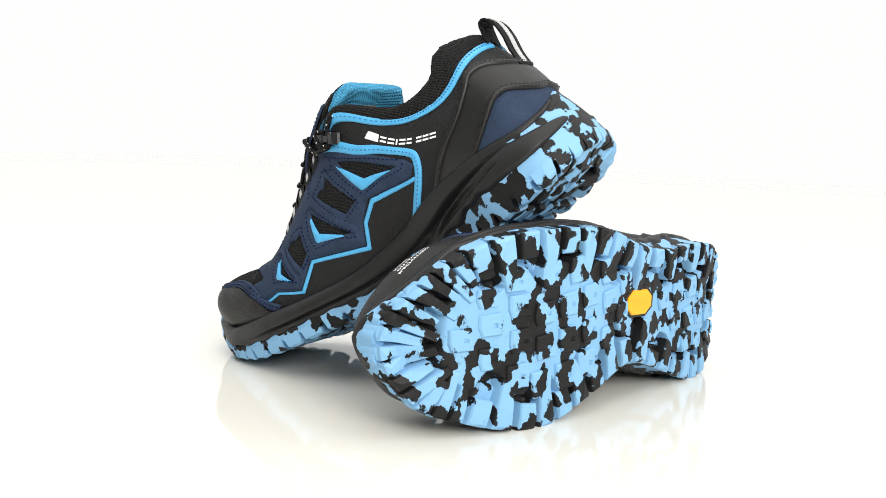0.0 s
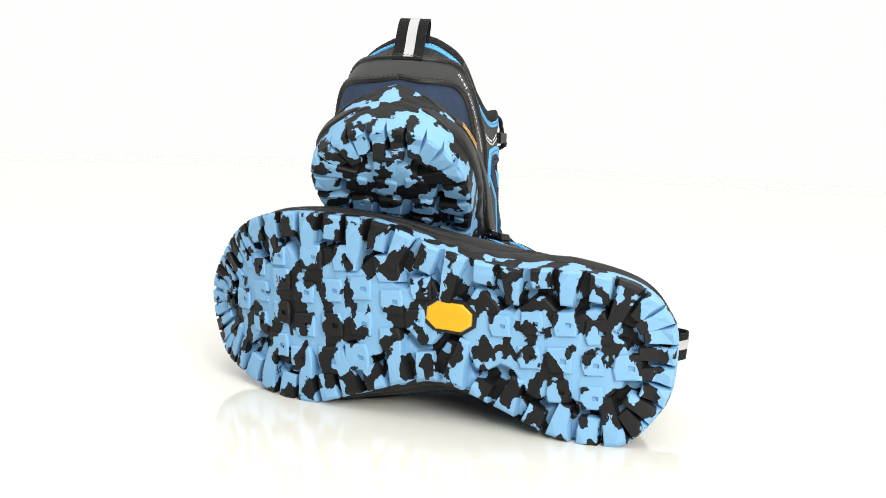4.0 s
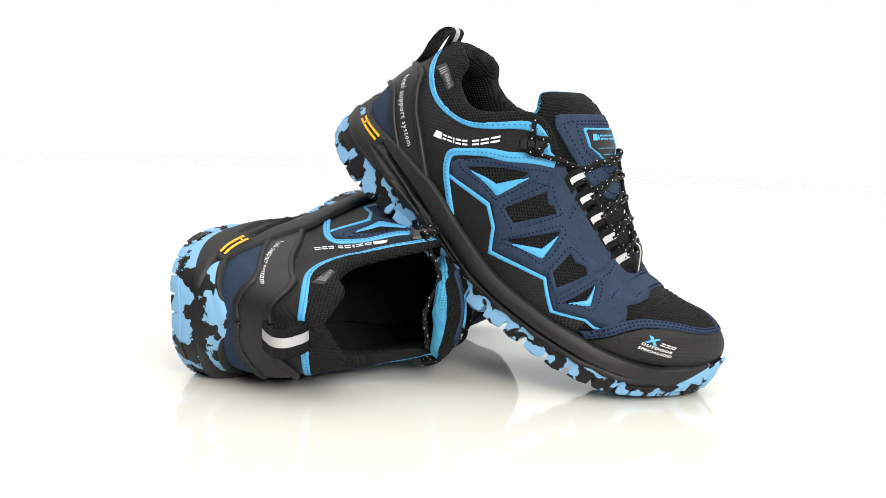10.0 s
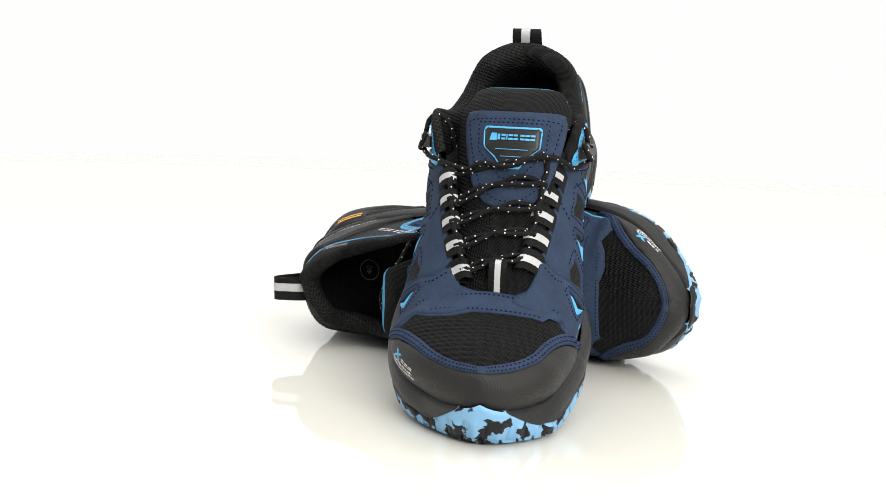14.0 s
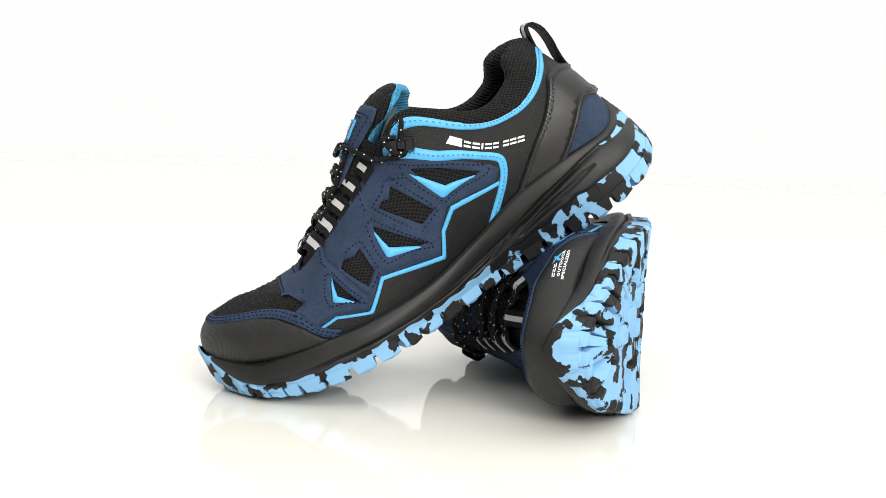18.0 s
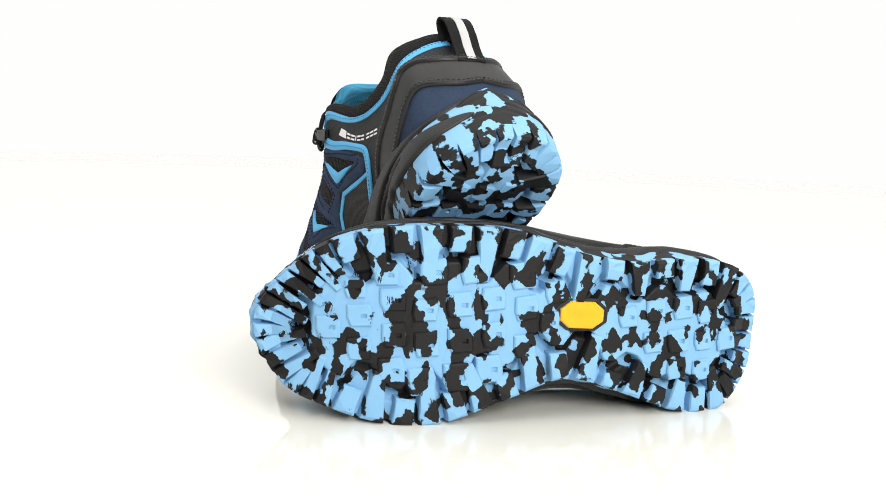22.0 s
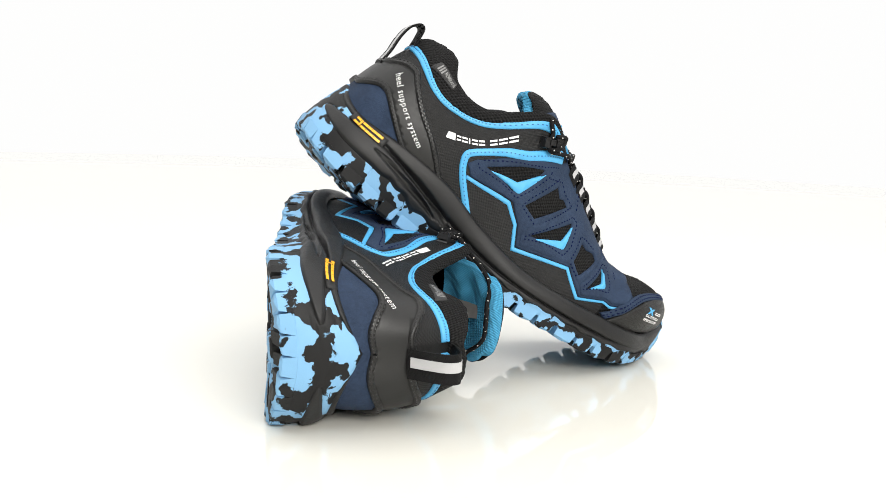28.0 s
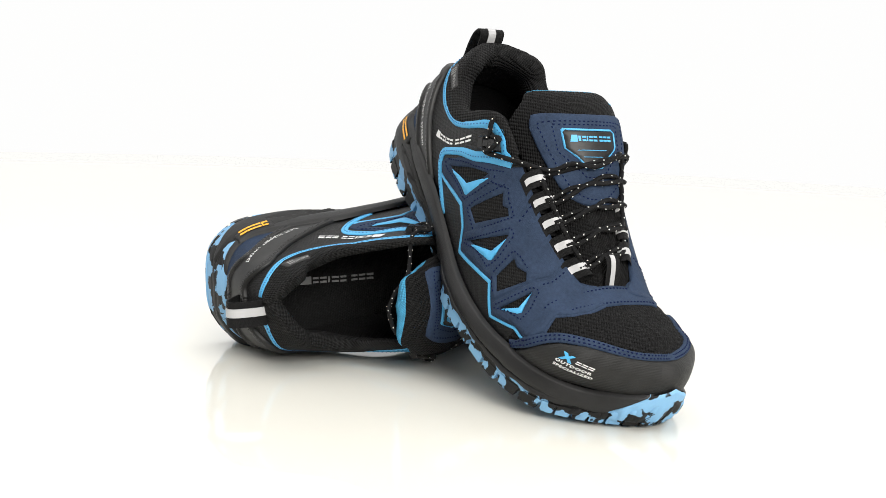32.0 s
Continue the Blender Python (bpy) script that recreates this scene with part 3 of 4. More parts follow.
    cx, cy, w, h = 119.0, 8.5, 12.7, 7.4
    ring = [(-w, -h * 0.42), (-w * 0.55, -h), (w * 0.55, -h), (w, -h * 0.42), (w, h * 0.42), (w * 0.55, h), (-w * 0.55, h), (-w, h * 0.42)]
    v, f = [], []
    for sc, z in ((1.0, z0 + 4), (1.0, z0 + 0.6), (0.93, z0), (0.5, z0 - 0.05)):
        v += [(cx + x * sc, cy + y * sc, z) for x, y in ring]
    for r in range(3):
        f += [(r * 8 + i, r * 8 + (i + 1) % 8, r * 8 + 8 + (i + 1) % 8, r * 8 + 8 + i) for i in range(8)]
    f.append(tuple(range(24, 32)))
    plate = part("sole_plate", v, f, ORANGE, outsole, "orange-yellow octagonal rubber plate", smooth=False)
    bw, bf = wordmark((1.8, 0.9, 2.0, 1.9, 2.0, 3.0), 3.6, 0.7)
    part("plate_mark", [(cx + x, cy + y, z0 - 0.25) for x, y in bw], bf, ORANGE, plate, smooth=False)
    v, f = [], []
    for sc, z in ((1.2, z0 + 5), (1.2, z0 + 1.2), (1.04, z0 + 1.0), (1.04, z0 + 5)):
        v += [(cx + x * sc, cy + y * sc, z) for x, y in ring]
    for r in range(3):
        f += [(r * 8 + i, r * 8 + (i + 1) % 8, r * 8 + 8 + (i + 1) % 8, r * 8 + 8 + i) for i in range(8)]
    part("plate_rim", v, f, FOAM, outsole, smooth=False)


def ground_at(x, y):
    """Height of the tread over the place x, y."""
    t = np.asarray(TREAD, float)
    return float(np.interp(x, t[:, 0], t[:, 3]))


def lug_plan(total):
    """Places of the lugs along the tread's edge: middle, width, depth, width of the inner end."""
    out = []
    heel, toe = 44.0, total - 64.0
    for k in range(4):
        w = heel / 4
        out.append((w * (k + 0.5), w, (17, 14)[k % 2], 0.62))
    n = 8
    pitch = (toe - heel) / n
    for k in range(n):
        m = heel + pitch * k
        slim = 0.72 if k in (1, 2) else 1.0
        out.append((m + pitch * 0.27, pitch * 0.50, 25 * slim, 0.42))
        out.append((m + pitch * 0.76, pitch * 0.46, 13.5 * slim, 0.72))
    n = 7
    for k in range(n):
        w = (total - toe) / n
        out.append((toe + w * (k + 0.5), w, (18, 24)[k % 2], 0.5))
    return out


def island_gap(run, total):
    """How far the island's edge lies from the tread's edge, place by place."""
    plan = lug_plan(total)
    mids, deep = [], []
    for m, w, d, _ in plan:
        mids += [m - w * 0.22, m + w * 0.22]
        deep += [d + 2.9, d + 2.9]
    return np.interp(run, mids, deep)


def build_lugs(outsole, rubber):
    rnd = random.Random(5)
    for side in (1, -1):
        end = LENGTH[side][-1]
        a_fine = np.linspace(0, LAST, 500)
        p, _ = outline(side, a_fine)
        run = np.concatenate([[0], np.cumsum(np.linalg.norm(np.diff(p, axis=0), axis=1))])
        total = run[-1]
        for mid, w, deep, inner_w in lug_plan(total):
            deep += rnd.uniform(-0.8, 0.8)
            toe = mid > total - 64
            heel = mid < 44
            gap = 2.0 if toe else (1.8 if heel else 3.1)
            q = []
            for d in (mid - w / 2 + gap * 0.5, mid + rnd.uniform(-0.7, 0.7), mid + w / 2 - gap * 0.5):
                q.append(outline(side, np.interp(d, run, a_fine)))
            inward = -(q[0][1] + q[2][1])
            inward /= np.linalg.norm(inward)
            tang = q[2][0] - q[0][0]
            tang /= np.linalg.norm(tang)
            outer = [e for e, _ in q]
            half = w * inner_w * 0.5
            c = outer[1] + inward * deep + tang * rnd.uniform(-0.9, 0.9)
            waist = outer[1] + inward * deep * 0.45
            inner = [waist + tang * (half + w * 0.40) / 2, c + tang * half, c - tang * half, waist - tang * (half + w * 0.40) / 2]
            for pt in inner:
                pt[2] = ground_at(pt[0], pt[1]) if 15 < pt[0] < 275 else outer[1][2] - 0.5
            low = [outer[0] + (0, 0, 0.6), outer[1] - (0, 0, 0.4), outer[2] + (0, 0, 0.5)] + inner
            cen = np.mean(low, axis=0)
            flare = [e + n * (0.5 if heel else 1.0) for e, n in q]
            face = [cen + (v - cen) * (0.90, 0.90, 1) for v in low]
            # the inner end of each lug dips, so that its face breaks into two planes
            face[4], face[5] = face[4] + (0, 0, 1.1), face[5] + (0, 0, 1.1)
            edge = [f + (0, 0, 1.5) for f in flare] + [v + (0, 0, 1.3) for v in inner]
            edge[4], edge[5] = edge[4] + (0, 0, 0.9), edge[5] + (0, 0, 0.9)
            root = [f + n * 0.1 + (0, 0, LUG + 2.5) for f, (_, n) in zip(flare, q)]
            root += [cen + (v - cen) * (k, k, 1) + (0, 0, LUG + 4.5) for v, k in zip(inner, (1.1, 1.02, 1.02, 1.1))]
            root[0], root[2] = root[0] - tang * 1.0, root[2] + tang * 1.0
            f = [(0, 1, 2, 3, 6), (3, 4, 5, 6)]
            for r in (0, 7):
                f += [(r + k, r + (k + 1) % 7, r + 7 + (k + 1) % 7, r + 7 + k) for k in range(7)]
            f.append(tuple(range(14, 21)))
            if side > 0:
                f = [tuple(reversed(t)) for t in f]
            part("lug", face + edge + root, f, rubber, outsole, smooth=False)
        # ribs that climb over the toe
        for k in range(5):
            c = end - 4.5 - 9.0 * k
            top = (19, 15, 9, 6, 5)[k]
            patch("toe_rib", [(c - 3.6, -4), (c - 2.4, top), (c + 2.4, top + 1.5), (c + 3.6, -4)], side, 1.6, rubber, outsole, on=sole_at, round_=0.8, ends_at=())
    # blocks in the middle of forefoot and heel
    rows = [(24, -4, 1.0), (40, -22, 0.9), (40, 12, 1.0), (41, -5, 0.85), (57, 14, 0.95), (58, -5, 1.0), (57, -21, 0.9), (74, 12, 0.9), (74, -6, 0.9),
            (91, 8, 0.85), (138, 4, 0.85), (136, 21, 0.9), (151, -9, 0.95), (152, 12, 1.0), (156, 30, 1.1), (170, -22, 1.1), (169, -3, 1.0), (171, 17, 1.0),
            (182, 33, 1.15), (187, -27, 1.15), (187, -7, 1.0), (189, 13, 1.05), (204, 31, 1.1), (206, -30, 1.1), (205, -10, 1.0), (207, 9, 1.0),
            (222, -25, 1.0), (222, -6, 0.95), (224, 14, 1.0), (228, 28, 0.9), (239, -15, 0.9), (240, 3, 0.95), (243, 18, 0.8), (255, -5, 0.9)]
    for x, y, sc in rows:
        w, l = 6.9 * sc, 6.3 * sc
        sk = rnd.uniform(-1.1, 1.1)
        z = ground_at(x, y)
        slope = (ground_at(x + 6, y) - ground_at(x - 6, y)) / 12
        ring = [(-l, -w * 0.8), (l * 0.7, -w), (l, -w * 0.3), (l, w * 0.75), (-l * 0.75, w), (-l, w * 0.35)]
        v = []
        for k, h in ((1.22, LUG + 2.5), (1.06, 1.5), (0.92, 0.7)):
            v += [(x + a * k + b * sk * 0.12, y + b * k, z + h + a * k * slope) for a, b in ring]
        f = [(5, 4, 3, 2, 1, 0)[::-1]]
        for r in (0, 6):
            f += [(r + i, r + (i + 1) % 6, r + 6 + (i + 1) % 6, r + 6 + i) for i in range(6)]
        # recessed notch in the face of the block
        nr = [(-l * 0.62, -w * 0.2), (-l * 0.1, -w * 0.16), (-l * 0.1, w * 0.2), (-l * 0.62, w * 0.18)]
        k = len(v)
        v += [(x + a, y + b, z + 0.7 + a * slope) for a, b in nr] + [(x + a * 0.8, y + b * 0.8, z + 1.9 + a * slope) for a, b in nr]
        f += [(12, 13, k + 1, k), (13, 14, k + 1), (14, 15, k + 2, k + 1), (15, 16, k + 3, k + 2), (16, 17, k + 3), (17, 12, k, k + 3)]
        f += [(k + i, k + (i + 1) % 4, k + 4 + (i + 1) % 4, k + 4 + i) for i in range(4)] + [(k + 4, k + 5, k + 6, k + 7)]
        part("lug", v, f, rubber, outsole, smooth=False)


# ---- the upper ----
COLLAR = ((6, 62), (25, 59), (43, 55), (59, 53), (76, 53.5), (91, 57), (108, 61.5), (121, 63), (134, 65.5), (145, 67), (151, 66), (155, 64.5), (161, 66))
CBAND = ((163, 66.5), (149, 58.5), (135, 50.5), (122, 47.5), (111, 43), (103.5, 36.5), (104, 29), (108.5, 21.5), (115, 15), (125, 7))
ZIGZAG = ((110, 23.5), (142, 28.5), (153, 23), (160, 12), (198, 25), (214, 10), (232, 18), (244, 14))
NAVY_EDGE = ((106, 31), (110, 37), (122, 44), (138, 50), (150, 56.5), (164, 65), (170, 70), (193, 70), (214, 70), (236, 70), (240, 69.5),
             (247, 69.5), (254, 63), (255, 55), (251, 47), (246, 40), (251, 29), (248, 15), (232, 19.5), (214.5, 12), (199, 27), (161, 14), (154.5, 24), (144, 30.5), (112, 25.5))
# the two layers laid over the front of the first
STRAPS = (((189, 70), (188.5, 59), (158, 24), (161.5, 15.5), (199, 28), (209.5, 20), (220.5, 48), (226.5, 58), (227.5, 70)),
          ((228, 70), (227, 58), (221, 48), (210, 20.5), (214.5, 13.5), (232, 21), (246.5, 17), (249.5, 29), (245, 40), (250, 47), (253.5, 55), (252.5, 63), (246, 70)))
WINDOWS = (((117, 36), (152, 53), (144, 36.5), (139, 34)), ((152, 34), (161, 46), (169, 56), (174, 53), (178, 55), (182, 54), (162, 33)),
           ((165, 24.5), (190, 50), (190.5, 34), (186, 32)), ((200, 32), (203, 47), (208, 46), (215, 49), (218, 46), (207, 26)),
           ((216, 21), (225, 45), (229, 31), (226, 28)))
CHEVRONS = (((117, 35), (139, 38.5), (156, 54.5), (144, 34.5)), ((165, 23), (186, 36), (191.5, 51), (190, 32)), ((216, 20), (225.5, 32), (225, 46), (229.5, 29)))


def along(side, pts):
    """The outline for one side: the inner side is a little shorter."""
    p = np.asarray(pts, float).copy()
    p[:, 0] *= LENGTH[side][-1] / LENGTH[1][-1]
    return p


def pinch(p):
    p = np.asarray(p, float).copy()
    p[:, 1] = np.clip(p[:, 1], 0, 70)
    return p


def build_upper(shoe):
    hand = HAND[0]
    # base shell: quarters behind, open mesh vamp in front, lining inside
    cut = 7.75
    for name, lo, hi, mat, label in (("quarter", 0, cut, RIB, "black ribbed synthetic quarters"), ("vamp", cut, LAST, KNIT, "black open-mesh vamp")):
        vs = []
        na, nh = (int(14 * (hi - lo)), 34) if name == "quarter" else (210, 110)
        for side in (1, -1):
            a = np.linspace(lo, hi, na)
            aa, hh = np.meshgrid(a, np.linspace(-0.05, 1, nh), indexing="ij")
            p, n = shell_out(side, aa, hh)
            if name == "vamp":
                rib = 0.42 * np.sin(p[..., 0] * 2 * np.pi / 3.3) * (0.7 + 0.3 * np.sin(p[..., 1] * 2 * np.pi / 1.9))
                p = p + n * (0.9 + rib)[..., None] * np.clip((aa - 8.3 - 0.5 * np.clip((hh - 0.75) / 0.2, 0, 1)) * 4, 0, 1)[..., None]
            vs.append((p.reshape(-1, 3), grid_faces(na, nh)))
        v, f = join(vs)
        base = part(name, v, f, mat, shoe, label)
        if name == "quarter":
            quarter = base
        else:
            vamp = base
    vs = []
    for side in (1, -1):
        aa, hh = np.meshgrid(np.linspace(0, 9.5, 110), np.linspace(-0.05, 0.97, 24), indexing="ij")
        p, n = shell_out(side, aa, hh)
        thick = 2.0 + 4.0 * np.clip(1 - aa / 5, 0, 1)
        vs.append(((p - n * thick[..., None]).reshape(-1, 3), grid_faces(110, 24)))
    v, f = join(vs)
    part("lining", v, f, LINING, shoe, "black mesh lining")
    for side in (1, -1):
        end = LENGTH[side][-1]
        A = lambda pts: pinch(along(side, pts))
        navy = patch("overlay", A(NAVY_EDGE), side, 1.0, NAVY, quarter, "navy nubuck overlay with cut-out windows", holes=[A(w) for w in WINDOWS])
        for w in WINDOWS:
            c = np.mean(w, axis=0)
            patch("mesh_window", A([tuple(c + (np.asarray(q) - c) * 1.04) for q in w]), side, 0.2, NET, navy, "black open mesh")
        for w, up in zip(CHEVRONS, (1.25, 1.65, 2.0)):
            patch("chevron", A(w), side, up, BLUE, navy, "sky-blue chevron", round_=0.5)
        for shape, cut, up in zip(STRAPS, (WINDOWS[2:4], WINDOWS[4:]), (1.45, 1.8)):
            patch("overlay_strap", A(shape), side, up, NAVY, navy, holes=[A(w) for w in cut])
        seam([A(l) for l in (
            [(113, 38.5), (124, 43), (139, 48), (150, 53.5), (163, 62)], [(111, 36), (114, 33), (130, 33.5), (144, 33), (150, 41), (158, 54), (157, 57.5)],
            [(158, 53), (171, 60), (176, 57.5), (186, 57), (165, 30.5), (150, 32.5), (153, 39), (160, 49), (167, 59)])], side, 0.95, NAVY_THREAD, navy, smooth=False)
        seam([A(l) for l in (
            [(162, 20.5), (175, 27), (191, 29.5), (194, 38), (194, 53), (189, 53), (176, 38), (162, 22)],
            [(197, 31), (200, 49), (206, 51), (214, 51)], [(206, 24), (198, 29)], [(191.5, 68), (191, 58)])], side, 1.4, NAVY_THREAD, navy, smooth=False)
        seam([A(l) for l in (
            [(213, 18), (222, 25), (232, 27), (232, 36), (228, 49), (223.5, 47), (213, 21)], [(230, 67), (229.5, 58), (226, 51.5)])], side, 1.75, NAVY_THREAD, navy, smooth=False)
        patch("zigzag_trim", ribbon(A(ZIGZAG), 2.4, False), side, 0.7, BLUE, quarter, "sky-blue zigzag piping", round_=0.5)
        trim = patch("collar_trim", pinch(ribbon(A(COLLAR), 4.4)), side, 1.1, BLUE, quarter, "sky-blue collar trim", round_=0.6)
        seam([A(COLLAR)], side, 1.05, BLUE_THREAD, trim, pitch=2.4, long=1.1, wide=0.9)
        trim = patch("side_trim", pinch(ribbon(A(CBAND), 4.7)), side, 1.1, BLUE, quarter, "sky-blue side trim", round_=0.6)
        seam([A(CBAND)], side, 1.05, BLUE_THREAD, trim, pitch=2.4, long=1.1, wide=0.9)
        # toe: black rubber cap and navy trim
        e = end
        cap = pinch([(along(side, [(240, 0)])[0][0], 0)] + [tuple(q) for q in along(side, [(247, 9), (254, 20), (262, 30), (273, 37), (295, 42)])] + [(e - 8, 52), (e, 55), (e, 0)])
        cap = patch("toe_cap", cap, side, 1.7, GRIT, vamp, "black textured rubber toe cap", ends_at=(e,))
        low = [tuple(q) for q in along(side, [(237, 5), (245, 13), (252, 24), (260, 33), (273, 40), (295, 45)])] + [(e - 8, 55), (e + 3, 58)]
        band = ribbon(low, 7.4)
        band[:, 0] = np.minimum(band[:, 0], e)
        trim = patch("toe_trim", pinch(band), side, 2.2, NAVY, vamp, "navy nubuck toe trim", ends_at=(e,))
        for off in (-1.5, 1.3):
            ln = flow(low)
            d = np.gradient(ln, axis=0)
            d /= np.linalg.norm(d, axis=1, keepdims=True)
            ln = ln + np.stack([-d[:, 1], d[:, 0]], 1) * off
            seam([ln[(ln[:, 0] < e - 0.5)][::4]], side, 2.15, NAVY_THREAD, trim)
        # heel: navy panel, black stabiliser strap with seams
        patch("heel_panel", [(0, 0), (0, 25.5), (12, 24), (24, 27), (34, 30), (42, 29), (52, 23), (63, 16), (76, 6), (76, 0)], side, 0.9, NAVY, quarter, "navy nubuck heel panel", ends_at=(0,))
        strap_top = [(0, 46), (12, 44.3), (23, 46), (33, 48.8), (42, 48.8), (48, 45.8), (57, 41), (65, 36), (81, 26), (100, 8)]
        strap_low = [(76, 7), (63, 16), (52, 24), (42, 30.3), (34, 31.2), (24, 28), (12, 25), (0, 26.5)]
        strap = patch("heel_strap", [tuple(q) for q in flow(strap_top, 3)] + [(98, 0), (80, 0)] + [tuple(q) for q in flow(strap_low, 3)], side, 1.9, SMOOTH, quarter, "smooth black heel stabiliser strap", ends_at=(0,))
        for line in (strap_top, strap_low[::-1]):
            ln = np.asarray(line, float)
            rim = ribbon(ln, 3.8)
            rim[:, 0] = np.maximum(rim[:, 0], 0)
            rim = patch("strap_edge", pinch(rim), side, 3.1, SMOOTH, strap, ends_at=(0,))
            seam([ln + np.array([0, 0.8]), ln - np.array([0, 0.8])], side, 3.0, BLACK_THREAD, rim, pitch=2.6, long=1.8, wide=1.0)
        # maker's name in plain blocks, on both sides
        read = -1 if side * hand > 0 else 1
        c, dirn = along(side, [(105.2, 46.6)])[0], np.array([38, 18.5]) * read
        printed("side_mark", wordmark((3.2, 3.8, 1.3, 4.2, 3.6, -1.3, 3.9, 4.1, 4.4), 3.5, 0.85, 6.8), side, c, dirn, 0.35, PRINT, quarter, "white printed maker's mark", kind="stuff")
        # hook for the lace
        build_hook(quarter, side)
    # lettering on the outer side
    read = -1 if hand > 0 else 1
    if hand < 0:
        printed("strap_lettering", lettering("heel support system", 5.5, 1.17, 0.0), 1, (57.0, 29.6), (44, -25), 2.1, PRINT, quarter, "white words on the heel strap", stretch=0.92)
    else:
        printed("strap_lettering", lettering("heel support system", 5.0, 1.15, 0.0), 1, (53.5, 27.2), (-52, 24), 2.1, PRINT, quarter, "white words on the heel strap", stretch=0.98)
    tag = patch("membrane_label", [(42, 56.5), (42, 63), (73, 68.5), (73, 62)], 1, 2.6, GREY, quarter, "charcoal woven side label", low=0.4)
    d = np.array([28, 4.0]) * (1 if hand < 0 else -1)
    printed("label_lettering", lettering("MEMBRANE", 3.4, 1.0, 0.05), 1, np.array([62.5, 63.4]), d, 2.7, PALE, tag)
    printed("label_mark", blocks((1.9, 1.9, 2.1), 3.8, 0.5), 1, (49.5, 61.0), d, 2.7, PALE, tag)
    # toe print
    d = np.array([26, -2.5]) * (1 if hand < 0 else -1)
    printed("toe_lettering", lettering("OUTDOOR", 3.3, 1.18, 0.13), 1, (274.5, 17.0), d, 1.85, PRINT, vamp, "white words on the toe cap")
    printed("toe_lettering", lettering("SPECIALIZED", 3.05, 1.18, 0.13), 1, (275, 13.0), d, 1.85, PRINT, vamp, "white words on the toe cap")
    printed("toe_mark", (np.array([(-3.6, -3.2), (-1.6, -3.2), (0, -0.9), (1.6, -3.2), (3.8, -3.2), (1.3, 0.2), (3.4, 3.2), (1.4, 3.2), (0, 1.4), (-1.2, 3.2), (-4, 3.2), (-1.4, 0.2)]), [(0, 1, 2, 11), (2, 3, 4, 5), (5, 6, 7, 8), (8, 9, 10, 11), (2, 5, 8, 11)]), 1, (270, 22.6), d, 1.85, BLUE, vamp, "blue and white printed emblem")
    printed("toe_mark", wordmark((2.6, 2.6, 2.8), 2.6, 0.6), 1, (279.5, 21.4), d, 1.85, PRINT, vamp)
    # bar across the throat's foot, its ends laid flat on the sides
    rows = []
    ridge = shell(1, np.array([8.5]), np.array([1.0]))[0]
    for a, up in ((7.84, -2.0), (7.84, 0.9), (7.87, 1.5), (7.93, 1.8), (8.02, 1.9), (8.18, 1.9), (8.30, 1.8), (8.36, 1.5), (8.38, 0.9), (8.38, -1.5)):
        ends_l = [shell_out(1, np.array([a]), np.array([h])) for h in (0.56 + 0.24 * (a - 7.84), 0.74)]
        ends_m = [shell_out(-1, np.array([a]), np.array([h])) for h in (0.74, 0.56 + 0.24 * (a - 7.84))]
        pts = [ends_l[0][0][0], ends_l[1][0][0]]
        crown = (pts[1] + ends_m[0][0][0]) / 2
        crown[2] = ridge[2] - 0.6 + 3.0 * (8.38 - a)
        pts += [crown, ends_m[0][0][0], ends_m[1][0][0]]
        fl = flow(pts, 1.0)
        fl = fl[np.linspace(0, len(fl) - 1, 33).astype(int)]
        d = np.gradient(fl, axis=0)
        out = np.cross(d, (1.0, 0, 0.0))
        out = out * np.sign(out[16, 2]) + (0.15 * np.linalg.norm(out, axis=1))[:, None] * np.array([1.0, 0, 0])
        out /= np.linalg.norm(out, axis=1, keepdims=True)
        f = np.linspace(0, 1, 33)
        lift = np.where(up > 0, 1.1 + (up - 1.1) * np.minimum(1, 8 * f * (1 - f)), up)
        rows.append(fl + out * lift[:, None])
    bar = part("throat_bar", np.array(rows).reshape(-1, 3), grid_faces(len(rows), 33), NAVY, quarter, "navy nubuck bar below the lacing")
    bars = np.array(rows)
    for r in (3, 6):
        line = bars[r][1:-1]
        run = np.concatenate([[0], np.cumsum(np.linalg.norm(np.diff(line, axis=0), axis=1))])
        pieces = []
        for c in np.arange(2, run[-1] - 1, 2.5):
            p, q = (np.array([np.interp(c + k, run, line[:, i]) for i in range(3)]) for k in (-0.65, 0.65))
            pieces.append(box_between(p, q, np.array([0.1, 0, 1.0]), 1.0, 0.38))
        v, f = join(pieces)
        part("stitching", v, f, NAVY_THREAD, bar, smooth=False)
    build_collar(shoe)
    return quarter, vamp


